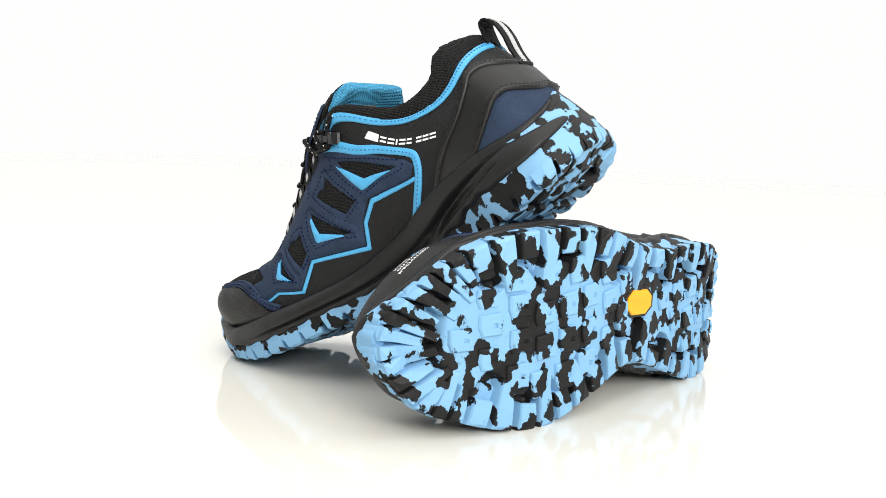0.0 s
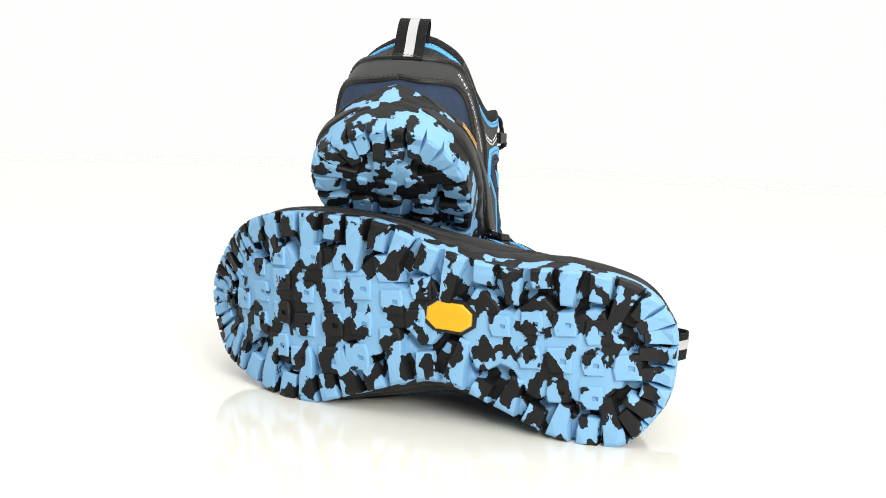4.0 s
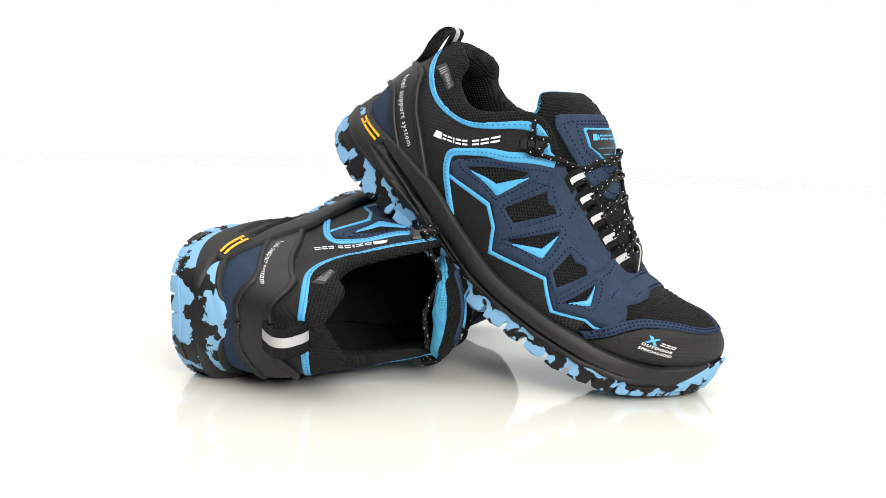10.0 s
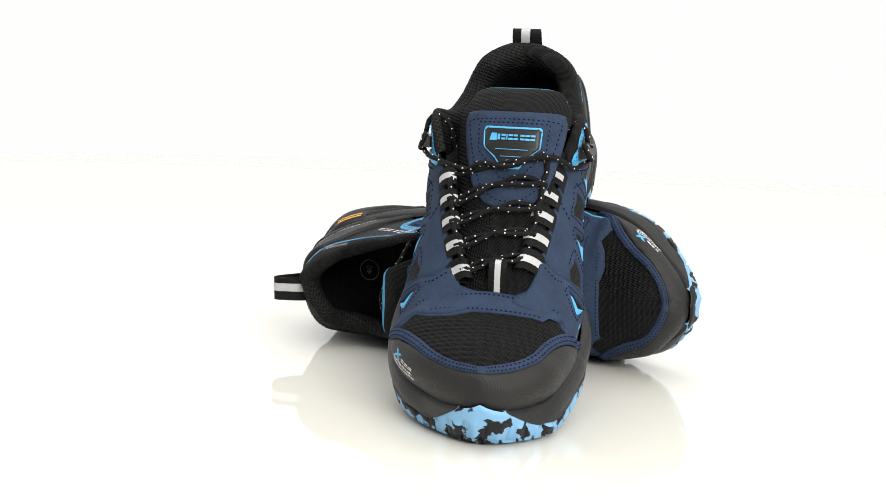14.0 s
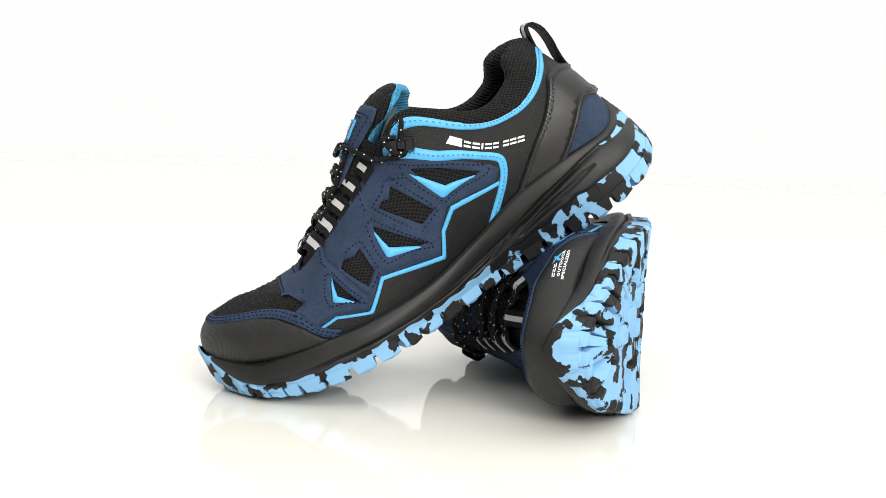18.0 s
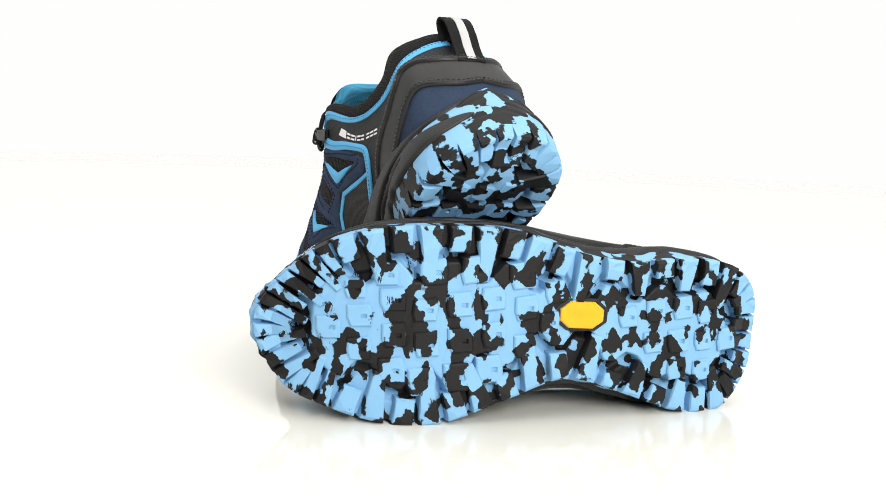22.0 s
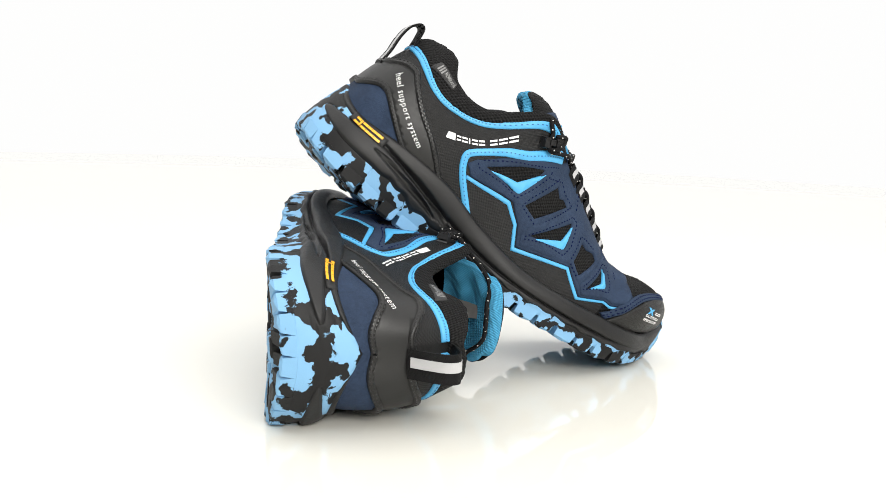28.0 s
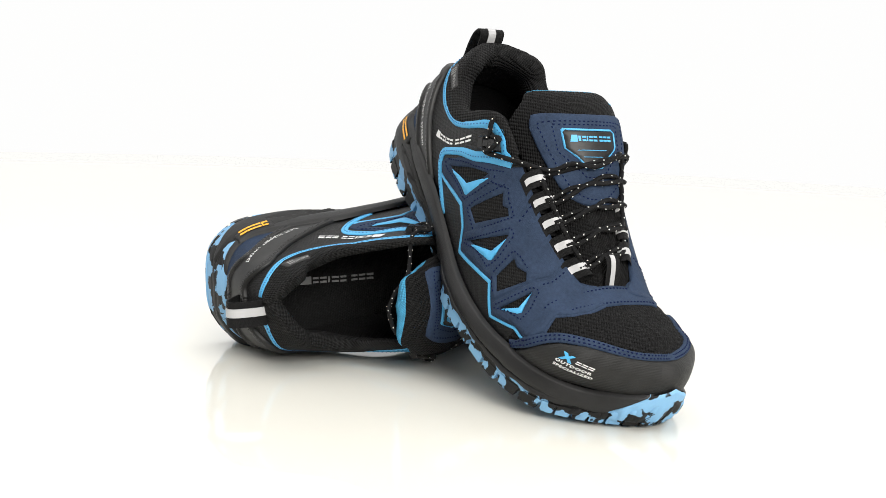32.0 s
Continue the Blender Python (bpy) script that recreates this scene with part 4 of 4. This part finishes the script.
def build_hook(quarter, side):
    c, n = place(side, np.array([139.0, 147.0, 141.0, 145.0]), np.array([59.5, 63.5, 60.5, 62.5]), np.array([1.0, 1.0, 1.0, 1.0]))
    ax = c[1] - c[0]
    ax /= np.linalg.norm(ax)
    nn = n.mean(0)
    up = np.cross(nn, ax)
    mid = c.mean(0)

    def block(a0, a1, u0, u1, h0, h1, tp=0.8):
        v = []
        for h, k in ((h0, 1.0), (h1, tp)):
            ca, cu, la, lu = (a0 + a1) / 2, (u0 + u1) / 2, (a1 - a0) / 2 * k, (u1 - u0) / 2 * k
            v += [mid + ax * (ca + x * la) + up * (cu + y * lu) + nn * h for x, y in ((-1, -1), (1, -1), (1, 1), (-1, 1))]
        return np.array(v), [(3, 2, 1, 0), (4, 5, 6, 7), (0, 1, 5, 4), (1, 2, 6, 5), (2, 3, 7, 6), (3, 0, 4, 7)]

    v, f = join([block(-7, 7, -3.6, 3.6, -1, 1.2), block(-7, -2.6, -3.8, 3.8, 1.0, 5.0), block(1.6, 7, -3.4, 3.4, 1.0, 5.6), block(-3, 2, -2.2, 2.2, 3.2, 5.2)])
    part("lace_hook", v, f, PLASTIC, quarter, "black moulded lace hook", smooth=False)


def build_collar(shoe):
    """Padded mesh collar round the opening, rolled inwards."""
    rows = []
    n_a = 90
    for side in (1, -1):
        aa = np.linspace(0, 5.75, n_a)
        if side < 0:
            aa = aa[::-1]
        t, n = shell_out(side, aa, np.full(n_a, 1.0))
        line = flow(COLLAR, 1.0)
        rim = np.interp(np.interp(aa, FINE, LENGTH[side]) * LENGTH[1][-1] / LENGTH[side][-1], line[:, 0], line[:, 1])
        rim = np.minimum((rim + 1.2) / SPAN, 0.965)
        low, n2 = shell_out(side, aa, rim)
        half, n3 = shell_out(side, aa, (rim + 1.0) / 2)
        d = t - half
        d /= np.linalg.norm(d, axis=1, keepdims=True)
        flat = n.copy()
        flat -= (flat * d).sum(1, keepdims=True) * d
        flat /= np.linalg.norm(flat, axis=1, keepdims=True)
        fat = (1 - 0.55 * np.clip((aa - 3.2) / 1.8, 0, 1))[:, None]
        bulge = fat * (0.25 if HAND[0] > 0 and side < 0 else 1.0)  # pressed flat where the shoe lies on it
        deep, _ = shell_out(side, aa, np.full(n_a, 0.55))
        ring = [low + n2 * 0.2, low + n2 * 1.2, half + n3 * 2.3 * bulge, t + flat * 1.9 * bulge - d * 1, t + d * 1.4 * fat + flat * 0.2, t + d * 1.9 * fat - flat * 4 * fat,
                t + d * 0.8 * fat - flat * 8 * fat, t - d * 3 - flat * 10.5 * fat, half - d * 2 - flat * 12 * fat, low - flat * 11.5 * fat, deep - flat * 7]
        rows.append(np.stack(ring, 1))
    v = np.concatenate([rows[1], rows[0][1:]])
    k = v.shape[1]
    # smooth the ring with intermediate points
    fine = np.stack([flow(r, 1.2)[np.linspace(0, len(flow(r, 1.2)) - 1, 28).astype(int)] for r in v])
    part("collar", fine.reshape(-1, 3), grid_faces(len(fine), 28), NET, shoe, "padded black mesh collar")


def build_insole(shoe):
    lat, med = ends(LOWER, 1, np.linspace(0, 9, 60)), ends(LOWER, -1, np.linspace(0, 9, 60))
    v = []
    for l, m in zip(lat, med):
        for f in np.linspace(0.03, 0.97, 9):
            q = l * (1 - f) + m * f
            v.append(q + np.array([1, 0, 3 - 3 * math.sin(math.pi * f)]))
    ins = part("insole", v, grid_faces(60, 9), LINING, shoe, "black insole with grey print")

    def on(side, s, g, lift):
        s, g = np.asarray(s, float), np.asarray(g, float)
        z = np.interp(s, np.asarray(LOWER, float)[:, 0], np.asarray(LOWER, float)[:, 3]) + 0.9
        return np.stack([s, g, z + lift], -1), None

    turn = HAND[0]
    ang = np.linspace(0, 2 * math.pi, 33)[:-1]
    ringv = [(8.0 * math.cos(a), 8.0 * math.sin(a)) for a in ang] + [(7.4 * math.cos(a), 7.4 * math.sin(a)) for a in ang]
    ringf = [(i, (i + 1) % 32, 32 + (i + 1) % 32, 32 + i) for i in range(32)]
    for nm, flat, c, d in (("size_print", lettering("40", 7.0), (47, -2), (0, -1)), ("size_ring", (np.array(ringv), ringf), (47, -2), (1, 0)),
                           ("insole_mark", wordmark((4.0, 4.6, 1.6, 5.0, 4.4, -1.6, 4.6, 4.8, 5.2), 4.4, 1.0, 8.0), (90, -2), (1, 0))):
        u = np.asarray(d, float)
        w = np.array([-u[1], u[0]])
        fv, ff = flat
        q = np.asarray(c, float) + fv[:, :1] * u + fv[:, 1:] * w * turn if nm != "size_print" else np.asarray(c, float) - fv[:, :1] * u * turn - fv[:, 1:] * np.array([1.0, 0])
        p, _ = on(1, q[:, 0], q[:, 1], 0.5)
        part(nm, p, ff, PALE, ins, "grey print", smooth=False)


TONGUES = {-1: ((218, 68), (203, 78.3), (187, 88.8), (171, 99.5), (157, 110.8), (145, 120), (135, 126.5), (127, 129.5), (121, 131.0)),
           1: ((218, 68), (203, 78.3), (187, 88.8), (171, 99.5), (157, 110.8), (145, 120.5), (135, 128), (127, 133), (120, 137.0))}


def tongue_at(side, s, g, lift=0.0):
    """Front of the tongue: s mm from its foot upward, g mm across."""
    line = flow(TONGUES[HAND[0]], 1.0)
    run = np.concatenate([[0], np.cumsum(np.linalg.norm(np.diff(line, axis=0), axis=1))])
    s, g = np.asarray(s, float), np.asarray(g, float)
    x, z = np.interp(s, run, line[:, 0]), np.interp(s, run, line[:, 1])
    e = 1.0
    dx, dz = np.interp(s + e, run, line[:, 0]) - np.interp(s - e, run, line[:, 0]), np.interp(s + e, run, line[:, 1]) - np.interp(s - e, run, line[:, 1])
    k = np.sqrt(dx * dx + dz * dz) + 1e-9
    nx, nz = dz / k, -dx / k
    drop = g * g / 125.0 + np.abs(g) ** 4 / 3.0e5
    slope = -(2 * g / 125.0 + 4 * np.sign(g) * np.abs(g) ** 3 / 3.0e5)
    # the upper half wraps round the ankle
    u = np.clip((s - 55) / 40.0, 0, 1)
    wrap = 0.4 if HAND[0] < 0 else -0.45
    drop, slope = drop * (1 + wrap * u), slope * (1 + wrap * u)
    nx, nz = nx * (1 - u) + 0.8 * u, nz * (1 - u) + 0.6 * u
    n = np.stack([nx, -slope, nz], -1)
    n /= np.linalg.norm(n, axis=-1, keepdims=True)
    twist = (0.16 if HAND[0] < 0 else 0.0) * g * np.clip((s - 30) / 50.0, 0, 1)
    p = np.stack([x - nx * drop - twist, g - 7.3, z - nz * drop - 0.73 * twist], -1)
    return p + n * np.asarray(lift, float)[..., None], n


def build_tongue(shoe):
    hand = HAND[0]
    line = flow(TONGUES[HAND[0]], 1.0)
    total = float(np.linalg.norm(np.diff(line, axis=0), axis=1).sum())
    half = lambda s: np.interp(s, (0, 30, 60, 90, total - 16, total - 8, total - 3, total), (20, 21.5, 24, 29, 32.3, 32.3, 31.5, 30))
    # padded front, rounded over its edge; blue lining behind
    ns, ng = 50, 31
    ss = np.linspace(0, total, ns)
    front, rear = [], []
    for s in ss:
        w = float(half(s))
        f = np.linspace(-1, 1, ng)
        g = w * np.sin(f * math.pi / 2)
        g = np.where(g > 0, g * (1 + 0.27 * min(max((112 - s) / 25, 0), 1)), g)
        if hand > 0:
            g = np.where(g < 0, g * (1 + 0.30 * min(max((s - 45) / 40, 0), 1)), g)
        puff = np.sqrt(np.clip(1 - f**2, 0, 1)) * (3.2 if s < total - 3 else 2.2)
        ribs = 0.5 * np.sin(s * 0.9) * np.clip((total * 0.62 - s) / 10, 0, 1) * np.cos(f * 1.5)
        ends_low = s - 9.0 * np.abs(f) ** 5 * min(max((s - total + 25) / 25, 0), 1)
        p, n = tongue_at(1, ends_low, g, puff + ribs - 3)
        front.append(p)
        if s > total - 45:
            p2, _ = tongue_at(1, ends_low, g * 1.0, -3 - np.sqrt(np.clip(1 - f**2, 0, 1)) * (13.5 + 0.6 * math.cos(s * 0.35)) * (1 - 0.25 * np.abs(f)) + 0.4 * np.sin(f * 7 + s * 0.3))
            rear.append(p2)
    # thin gussets from the tongue's edges to the quarters
    for side in (1, -1):
        rows = []
        for k in np.linspace(0, 1, 24):
            edge = front[int(round(k * (ns - 14)))][-1 if side > 0 else 0]
            far, _ = place(side, along(side, [(238 - 84 * k, 0)])[:1, 0], np.array([61.0]), np.array([-2.6]))
            mid = edge * 0.5 + far[0] * 0.5 - np.array([0, 0, 3.0])
            rows.append(flow([edge, mid, far[0]], 2.0)[np.linspace(0, len(flow([edge, mid, far[0]], 2.0)) - 1, 9).astype(int)])
        part("gusset", np.array(rows).reshape(-1, 3), grid_faces(24, 9), LINING, shoe, "thin black tongue gusset")
    # roll over the top, from the front to the lining
    top_f, top_r = front[-1], rear[-1]
    roll = []
    for k in range(1, 8):
        f = k / 8
        q = top_f * (1 - f) + top_r * f
        roll.append(q + np.array([-2.2, 0, 3.2]) * math.sin(math.pi * min(f * 1.5, 1) * 0.5 if f < 0.66 else math.pi * (0.5 + (f - 0.66) * 1.5)))
    front += roll[:4]
    pad = part("tongue", np.concatenate(front), grid_faces(ns + 4, ng), KNIT, shoe, "padded black mesh tongue")
    nr = len(rear)
    verts = np.concatenate([*rear, *roll[:2:-1]])
    part("tongue_lining", verts, grid_faces(nr + 4, ng), BLUE_MESH, pad, "sky-blue mesh tongue lining")
    # care label behind
    lab = []
    for s in (total - 36, total - 28, total - 20, total - 12):
        p2, _ = tongue_at(1, np.full(5, s), np.linspace(-10, 10, 5), -17.9)
        lab.append(p2)
    lab = part("inner_label", np.concatenate(lab), grid_faces(4, 5), PALE, pad, "pale grey sewn-in label")
    # navy patch with a badge
    t = total - (5 if hand < 0 else 1)
    outl = [(t - 62, 0), (t - 60.5, -10), (t - 53, -18.5), (t - 40, -24), (t - 20, -28.5), (t - 11, -28), (t - 7.5, -24), (t - 7, 0), (t - 7.5, 24), (t - 11, 28), (t - 20, 28.5), (t - 40, 24), (t - 53, 18.5), (t - 60.5, 10)]
    navy = patch("tongue_patch", flow(outl + outl[:1], 2.5)[:-1], 1, 1.2, NAVY, pad, "navy nubuck tongue patch", on=tongue_at)
    seam([[(t - 57, -7), (t - 50, -15), (t - 38, -20), (t - 20, -24.5), (t - 13, -23.5), (t - 11.5, 0), (t - 13, 23.5), (t - 20, 24.5), (t - 38, 20), (t - 50, 15), (t - 57, 7), (t - 58, 0)]], 1, 1.1, NAVY_THREAD, navy, on=tongue_at)
    bad = [(t - 40, -5), (t - 34, -9), (t - 28, -15.5), (t - 17, -16), (t - 16, -15), (t - 16, 15), (t - 17, 16), (t - 28, 15.5), (t - 34, 9), (t - 40, 5)]
    c = np.mean(bad, axis=0)
    badge = patch("tongue_badge", bad, 1, 2.0, SMOOTH, navy, "black rubber badge with a blue border", on=tongue_at)
    rim_out = [tuple(q) for q in bad]
    rim_in = [tuple(c + (np.asarray(q) - c) * np.array([0.87, 0.93])) for q in bad]
    patch("badge_border", rim_out, 1, 2.5, BLUE, badge, holes=[rim_in], on=tongue_at, round_=0.3, step=6)
    seam([[(t - 45, 0), (t - 45, -5), (t - 36, -13), (t - 30, -18.5), (t - 14, -19.5), (t - 13.5, 0), (t - 14, 19.5), (t - 30, 18.5), (t - 36, 13), (t - 45, 5), (t - 45, 0)]], 1, 1.1, NAVY_THREAD, navy, on=tongue_at, smooth=False)
    # the badge's mark reads across the tongue as seen from the toe
    bw, bf = wordmark((1.7, 2.2, 0.8, 2.4, 2.1, -0.6, 2.2, 2.3, 2.4), 3.2, 0.4, 4.0)
    p, _ = tongue_at(1, t - 22 + bw[:, 1], -bw[:, 0] * -hand, np.full(len(bw), 2.35))
    part("badge_mark", p, bf, BLUE, badge, smooth=False)
    for s, w in ((t - 29, 10), (t - 33, 7)):
        patch("badge_line", [(s - 0.35, -w), (s - 0.35, w), (s + 0.35, w), (s + 0.35, -w)], 1, 2.4, BLUE, badge, on=tongue_at, round_=0.2, step=6)


def build_laces(shoe, quarter):
    """Webbing loops along the throat and a flecked round lace through them."""
    spots = (179.5, 193, 206, 219, 231.5)
    anchors = {1: [], -1: []}
    for side in (1, -1):
        for s in spots:
            s = along(side, [(s, 0)])[0][0]
            w = 5.2
            grid = []
            for k in np.linspace(-1, 1, 7):
                base, n = place(side, np.array([s + k * w]), np.array([66.5]), np.array([1.3]))
                edge, n2 = place(side, np.array([s + k * w]), np.array([69.8]), np.array([1.6]))
                b, e, nn = base[0], edge[0], n2[0]
                inn = np.array([0.0, -side, 0.0])
                inn -= (inn @ nn) * nn * 0.35
                inn /= np.linalg.norm(inn)
                r = 0.85 if side > 0 else 1.1
                up = np.array([0.25, 0, 0.97]) * (1.0 if side > 0 else 1.3)
                row = [b, e + nn * 0.3, e + inn * 4 * r + up * 3.6, e + inn * 8.0 * r + up * 4.6, e + inn * 10.6 * r + up * 3.0, e + inn * 10.3 * r + up * 0.2, e + inn * 7 * r - up * 2.6, e + inn * 1.0 - up * 1.8]
                fl = flow(row, 1.2)
                row = fl[np.linspace(0, len(fl) - 1, 18).astype(int)]
                grid.append(row)
            grid = np.array(grid)
            loop = part("lace_loop", grid.reshape(-1, 3), grid_faces(7, 18), WEBBING, quarter, "black webbing lace loop with a silver stripe")
            centre = grid[2:5].copy()
            d = np.gradient(centre[1], axis=0)
            wd = centre[2] - centre[0]
            nrm = np.cross(d, wd)
            nrm /= np.linalg.norm(nrm, axis=1, keepdims=True)
            if nrm[4, 2] < 0:
                nrm = -nrm
            st = (centre + nrm[None] * 0.35)[:, 2:11]
            part("stripe", st.reshape(-1, 3), grid_faces(3, 9), REFLECT, loop, "silver reflective stripe")
            anchors[side].append(grid[3][11] - np.array([0, -side * 2.2, -0.8]))
    # one loop at the throat's foot
    grid = []
    for k in np.linspace(-1, 1, 7):
        y = -6.5 + k * 4.8
        grid.append(flow([(217, y, 70), (214, y, 75.0), (211.5, y, 79), (209, y, 82), (206, y, 83.5), (203.5, y, 82), (205, y, 77)], 1.5))
    n = len(grid[0])
    grid = np.array(grid)
    loop = part("lace_loop", grid.reshape(-1, 3), grid_faces(7, n), WEBBING, quarter, "black webbing lace loop with a silver stripe")
    st = grid[2:5].copy()
    st[..., 2] += 0.5
    st[..., 0] -= 0.2
    part("stripe", st[:, :n - 4].reshape(-1, 3), grid_faces(3, n - 4), REFLECT, loop, "silver reflective stripe")
    lines = []
    rnd = random.Random(11 + HAND[0])
    line = flow(TONGUES[HAND[0]], 1.0)

    def over(y, x, lift):
        """A place above the tongue."""
        run = np.concatenate([[0], np.cumsum(np.linalg.norm(np.diff(line, axis=0), axis=1))])
        s = float(np.interp(-x, -line[:, 0], run))
        for _ in range(6):
            p, _n = tongue_at(1, np.array([s]), np.array([y + 7.3]), np.array([lift]))
            s += (p[0][0] - x) * 0.9
        return p[0]

    # the lace lies on the tongue where it leaves the loops
    for side in (1, -1):
        for i, q in enumerate(anchors[side]):
            rest = over(q[1], q[0], 2.4)
            if rest[2] > q[2]:
                anchors[side][i] = rest
    for i in range(len(spots)):
        a, b = anchors[1][i], anchors[-1][i]
        for j, off in enumerate((-1.6, 1.7) if i else ()):
            m = []
            for f in (0.12, 0.3, 0.5, 0.7, 0.88):
                q = a * (1 - f) + b * f
                m.append(over(q[1], q[0] + off * (1.0 if f != 0.5 else 0.2) + rnd.uniform(-0.5, 0.5), 3.0 + (0.9 if j else 0)))
            up = np.array([0.8, 0, 1.2]) * off * 0.5
            lines.append(flow([a + up + np.array([0, 3.0, -1.5]), a + up, *m, b + up, b + up + np.array([0, -3.0, -1.5])], 1.2))
        if i:
            for side in (1, -1):
                p, q = anchors[side][i - 1], anchors[side][i]
                lines.append(flow([p, p * 0.5 + q * 0.5 + np.array([0, side * 1.5, 2.2 if side > 0 else -1.0]), q], 1.2))
    # from each top loop across the badge to the hook on the other side, and on into the shoe
    for side in (1, -1):
        hk, n = place(side, np.array([143.0, 143.5, 138.0]), np.array([64.5, 58.5, 66.0]), np.array([4.2, 4.2, 2.0]))
        front, _ = place(side, np.array([154.0, 163.0]), np.array([63.0, 68.0]), np.array([3.0, 3.2]))
        a = anchors[-side][0]
        up = 3.4 + (1.6 if side > 0 else 0.0)
        lines.append(flow([a + np.array([3, -side * 1.0, -2.0]), a + np.array([-1, side * 1.5, 1.0]), over(a[1] + side * 6, a[0] + (2 if side > 0 else -3), up), over(-6.5, 160.5 + side * 1.5, up), over(-6.5 + side * 13, 157.5, up), over(-6.5 + side * 23, 155, 4.2),
                           front[1] + n[0], front[0] + n[0], hk[1] + n[0] * 0.2, hk[0] + np.array([-3, 0, 0])], 1.2))
        lines.append(flow([hk[1] + n[1] * 0.6, hk[1] + np.array([5, side * 1, 4]), hk[0] + np.array([6, -side * 1, 3]), hk[0]], 1.2))
        if HAND[0] < 0:
            lines.append(flow([hk[0] + np.array([-3, 0, 0]), hk[2] + np.array([-2, 0, 2]), hk[2] + np.array([-3, -side * 5, 5]), hk[2] + np.array([-2, -side * 11, 0]), hk[2] + np.array([2, -side * 14, -14]), hk[2] + np.array([8, -side * 13, -30])], 1.2))
    if HAND[0] > 0:
        # the lying shoe's lace hangs across the opening from hook to hook
        hl, _ = place(1, np.array([143.0]), np.array([64.5]), np.array([4.2]))
        hm, _ = place(-1, np.array([143.0]), np.array([64.5]), np.array([4.2]))
        lines.append(flow([hl[0], hl[0] + np.array([-7, -4, 5]), (115, 20, 126), (106, 4, 125), (103, -14, 124.5), (107, -32, 123), hm[0] + np.array([-8, 4, 5]), hm[0]], 1.2))
    for ln in lines:
        v, f = tube(ln, 1.45)
        ob = part("lace", v, f, CORD, shoe, "black round lace with white flecks")
        # short white flecks woven into the cord
        pieces = []
        run = np.concatenate([[0], np.cumsum(np.linalg.norm(np.diff(ln, axis=0), axis=1))])
        for k, c in enumerate(np.arange(2, run[-1] - 1, 5.5)):
            p = np.array([np.interp(c, run, ln[:, i]) for i in range(3)])
            q = np.array([np.interp(c + 0.9, run, ln[:, i]) for i in range(3)])
            d = (q - p) / (np.linalg.norm(q - p) + 1e-9)
            r1 = np.cross(d, (0.13, 0.21, 0.97))
            r1 /= np.linalg.norm(r1) + 1e-9
            r2 = np.cross(d, r1)
            for ang in (k * 2.1, k * 2.1 + 3.1):
                o = r1 * math.cos(ang) + r2 * math.sin(ang)
                pieces.append(box_between(p + o * 1.42, q + o * 1.42, o, 1.0, 0.14))
        if pieces:
            v, f = join(pieces)
            part("fleck", v, f, FLECK, ob, smooth=False)


def build_pull(shoe):
    """Webbing pull loop behind the collar."""
    path = [(19, 78), (20, 88), (19.5, 98), (20.7, 107), (24.5, 112.5), (28, 111.8), (29.3, 106), (30, 98), (31, 92)]
    if HAND[0] > 0:
        path = [(18, 79), (14, 86), (10.5, 93), (8.5, 99), (9.5, 103.5), (13, 105.5), (19, 105), (26, 103.5), (33, 99.5), (35, 94)]
    path = flow(path, 1.0)
    d = np.gradient(path, axis=0)
    d /= np.linalg.norm(d, axis=1, keepdims=True)
    n = np.stack([-d[:, 1], d[:, 0]], 1)

    def band(y0, y1, off, i0=0, i1=None, thick=1.1):
        p, m = (path + n * off)[i0:i1], n[i0:i1]
        q = p - m * thick
        ring = []
        for a, b in zip(p, q):
            ring.append([(a[0], y0, a[1]), (a[0], y1, a[1]), (b[0], y1, b[1]), (b[0], y0, b[1])])
        v = np.array(ring).reshape(-1, 3)
        f = []
        for i in range(len(p) - 1):
            for k in range(4):
                f.append((i * 4 + k, i * 4 + (k + 1) % 4, i * 4 + 4 + (k + 1) % 4, i * 4 + 4 + k))
        f += [(3, 2, 1, 0), tuple(len(v) - 4 + k for k in range(4))]
        return v, f

    sag = -6.5 if HAND[0] > 0 else 0.0
    v, f = band(-9.6 + sag, 7.8 + sag, 0.6)
    pull = part("pull_loop", v, f, WEBBING, shoe, "black webbing heel pull loop", smooth=False)
    k = len(path) - 3
    v, f = band(-3.3 + sag, 2.3 + sag, 0.95, 2, k, 0.8)
    part("stripe", v, f, REFLECT, pull, "silver reflective stripe", smooth=False)


def make_shoe(hand, label):
    HAND[0] = hand
    shoe = tagged(new("outdoor_shoe"), label, "shoe", "pair of shoes")
    build_sole(shoe)
    quarter, vamp = build_upper(shoe)
    build_insole(shoe)
    build_tongue(shoe)
    build_laces(shoe, quarter)
    build_pull(shoe)
    return shoe


left = make_shoe(1, "black and navy outdoor shoe lying on its side, marbled blue sole")
right = make_shoe(-1, "black and navy outdoor shoe, heel propped on the lying shoe")


# ---- poses on the plate, and the turning ----
RIGHT = Matrix(((-0.71449, -0.46908, -0.51911, 0.08617), (0.3795, -0.88315, 0.27572, -0.07924), (-0.58779, 0.0, 0.80902, 0.14086), (0, 0, 0, 1)))
LEFT = Matrix(((-0.65677, 0.03168, -0.75343, 0.18495), (-0.75283, 0.03022, 0.65752, 0.04191), (0.0436, 0.99904, 0.004, 0.04461), (0, 0, 0, 1)))


def motions():
    rows = [(0.5 * k, pose(0, 0, 0, 0, 0, -d)) for k, d in enumerate(TURN)]
    walk(plate, rows)
    walk(left, [(t, m @ LEFT) for t, m in rows])
    walk(right, [(t, m @ RIGHT) for t, m in rows])


motions()
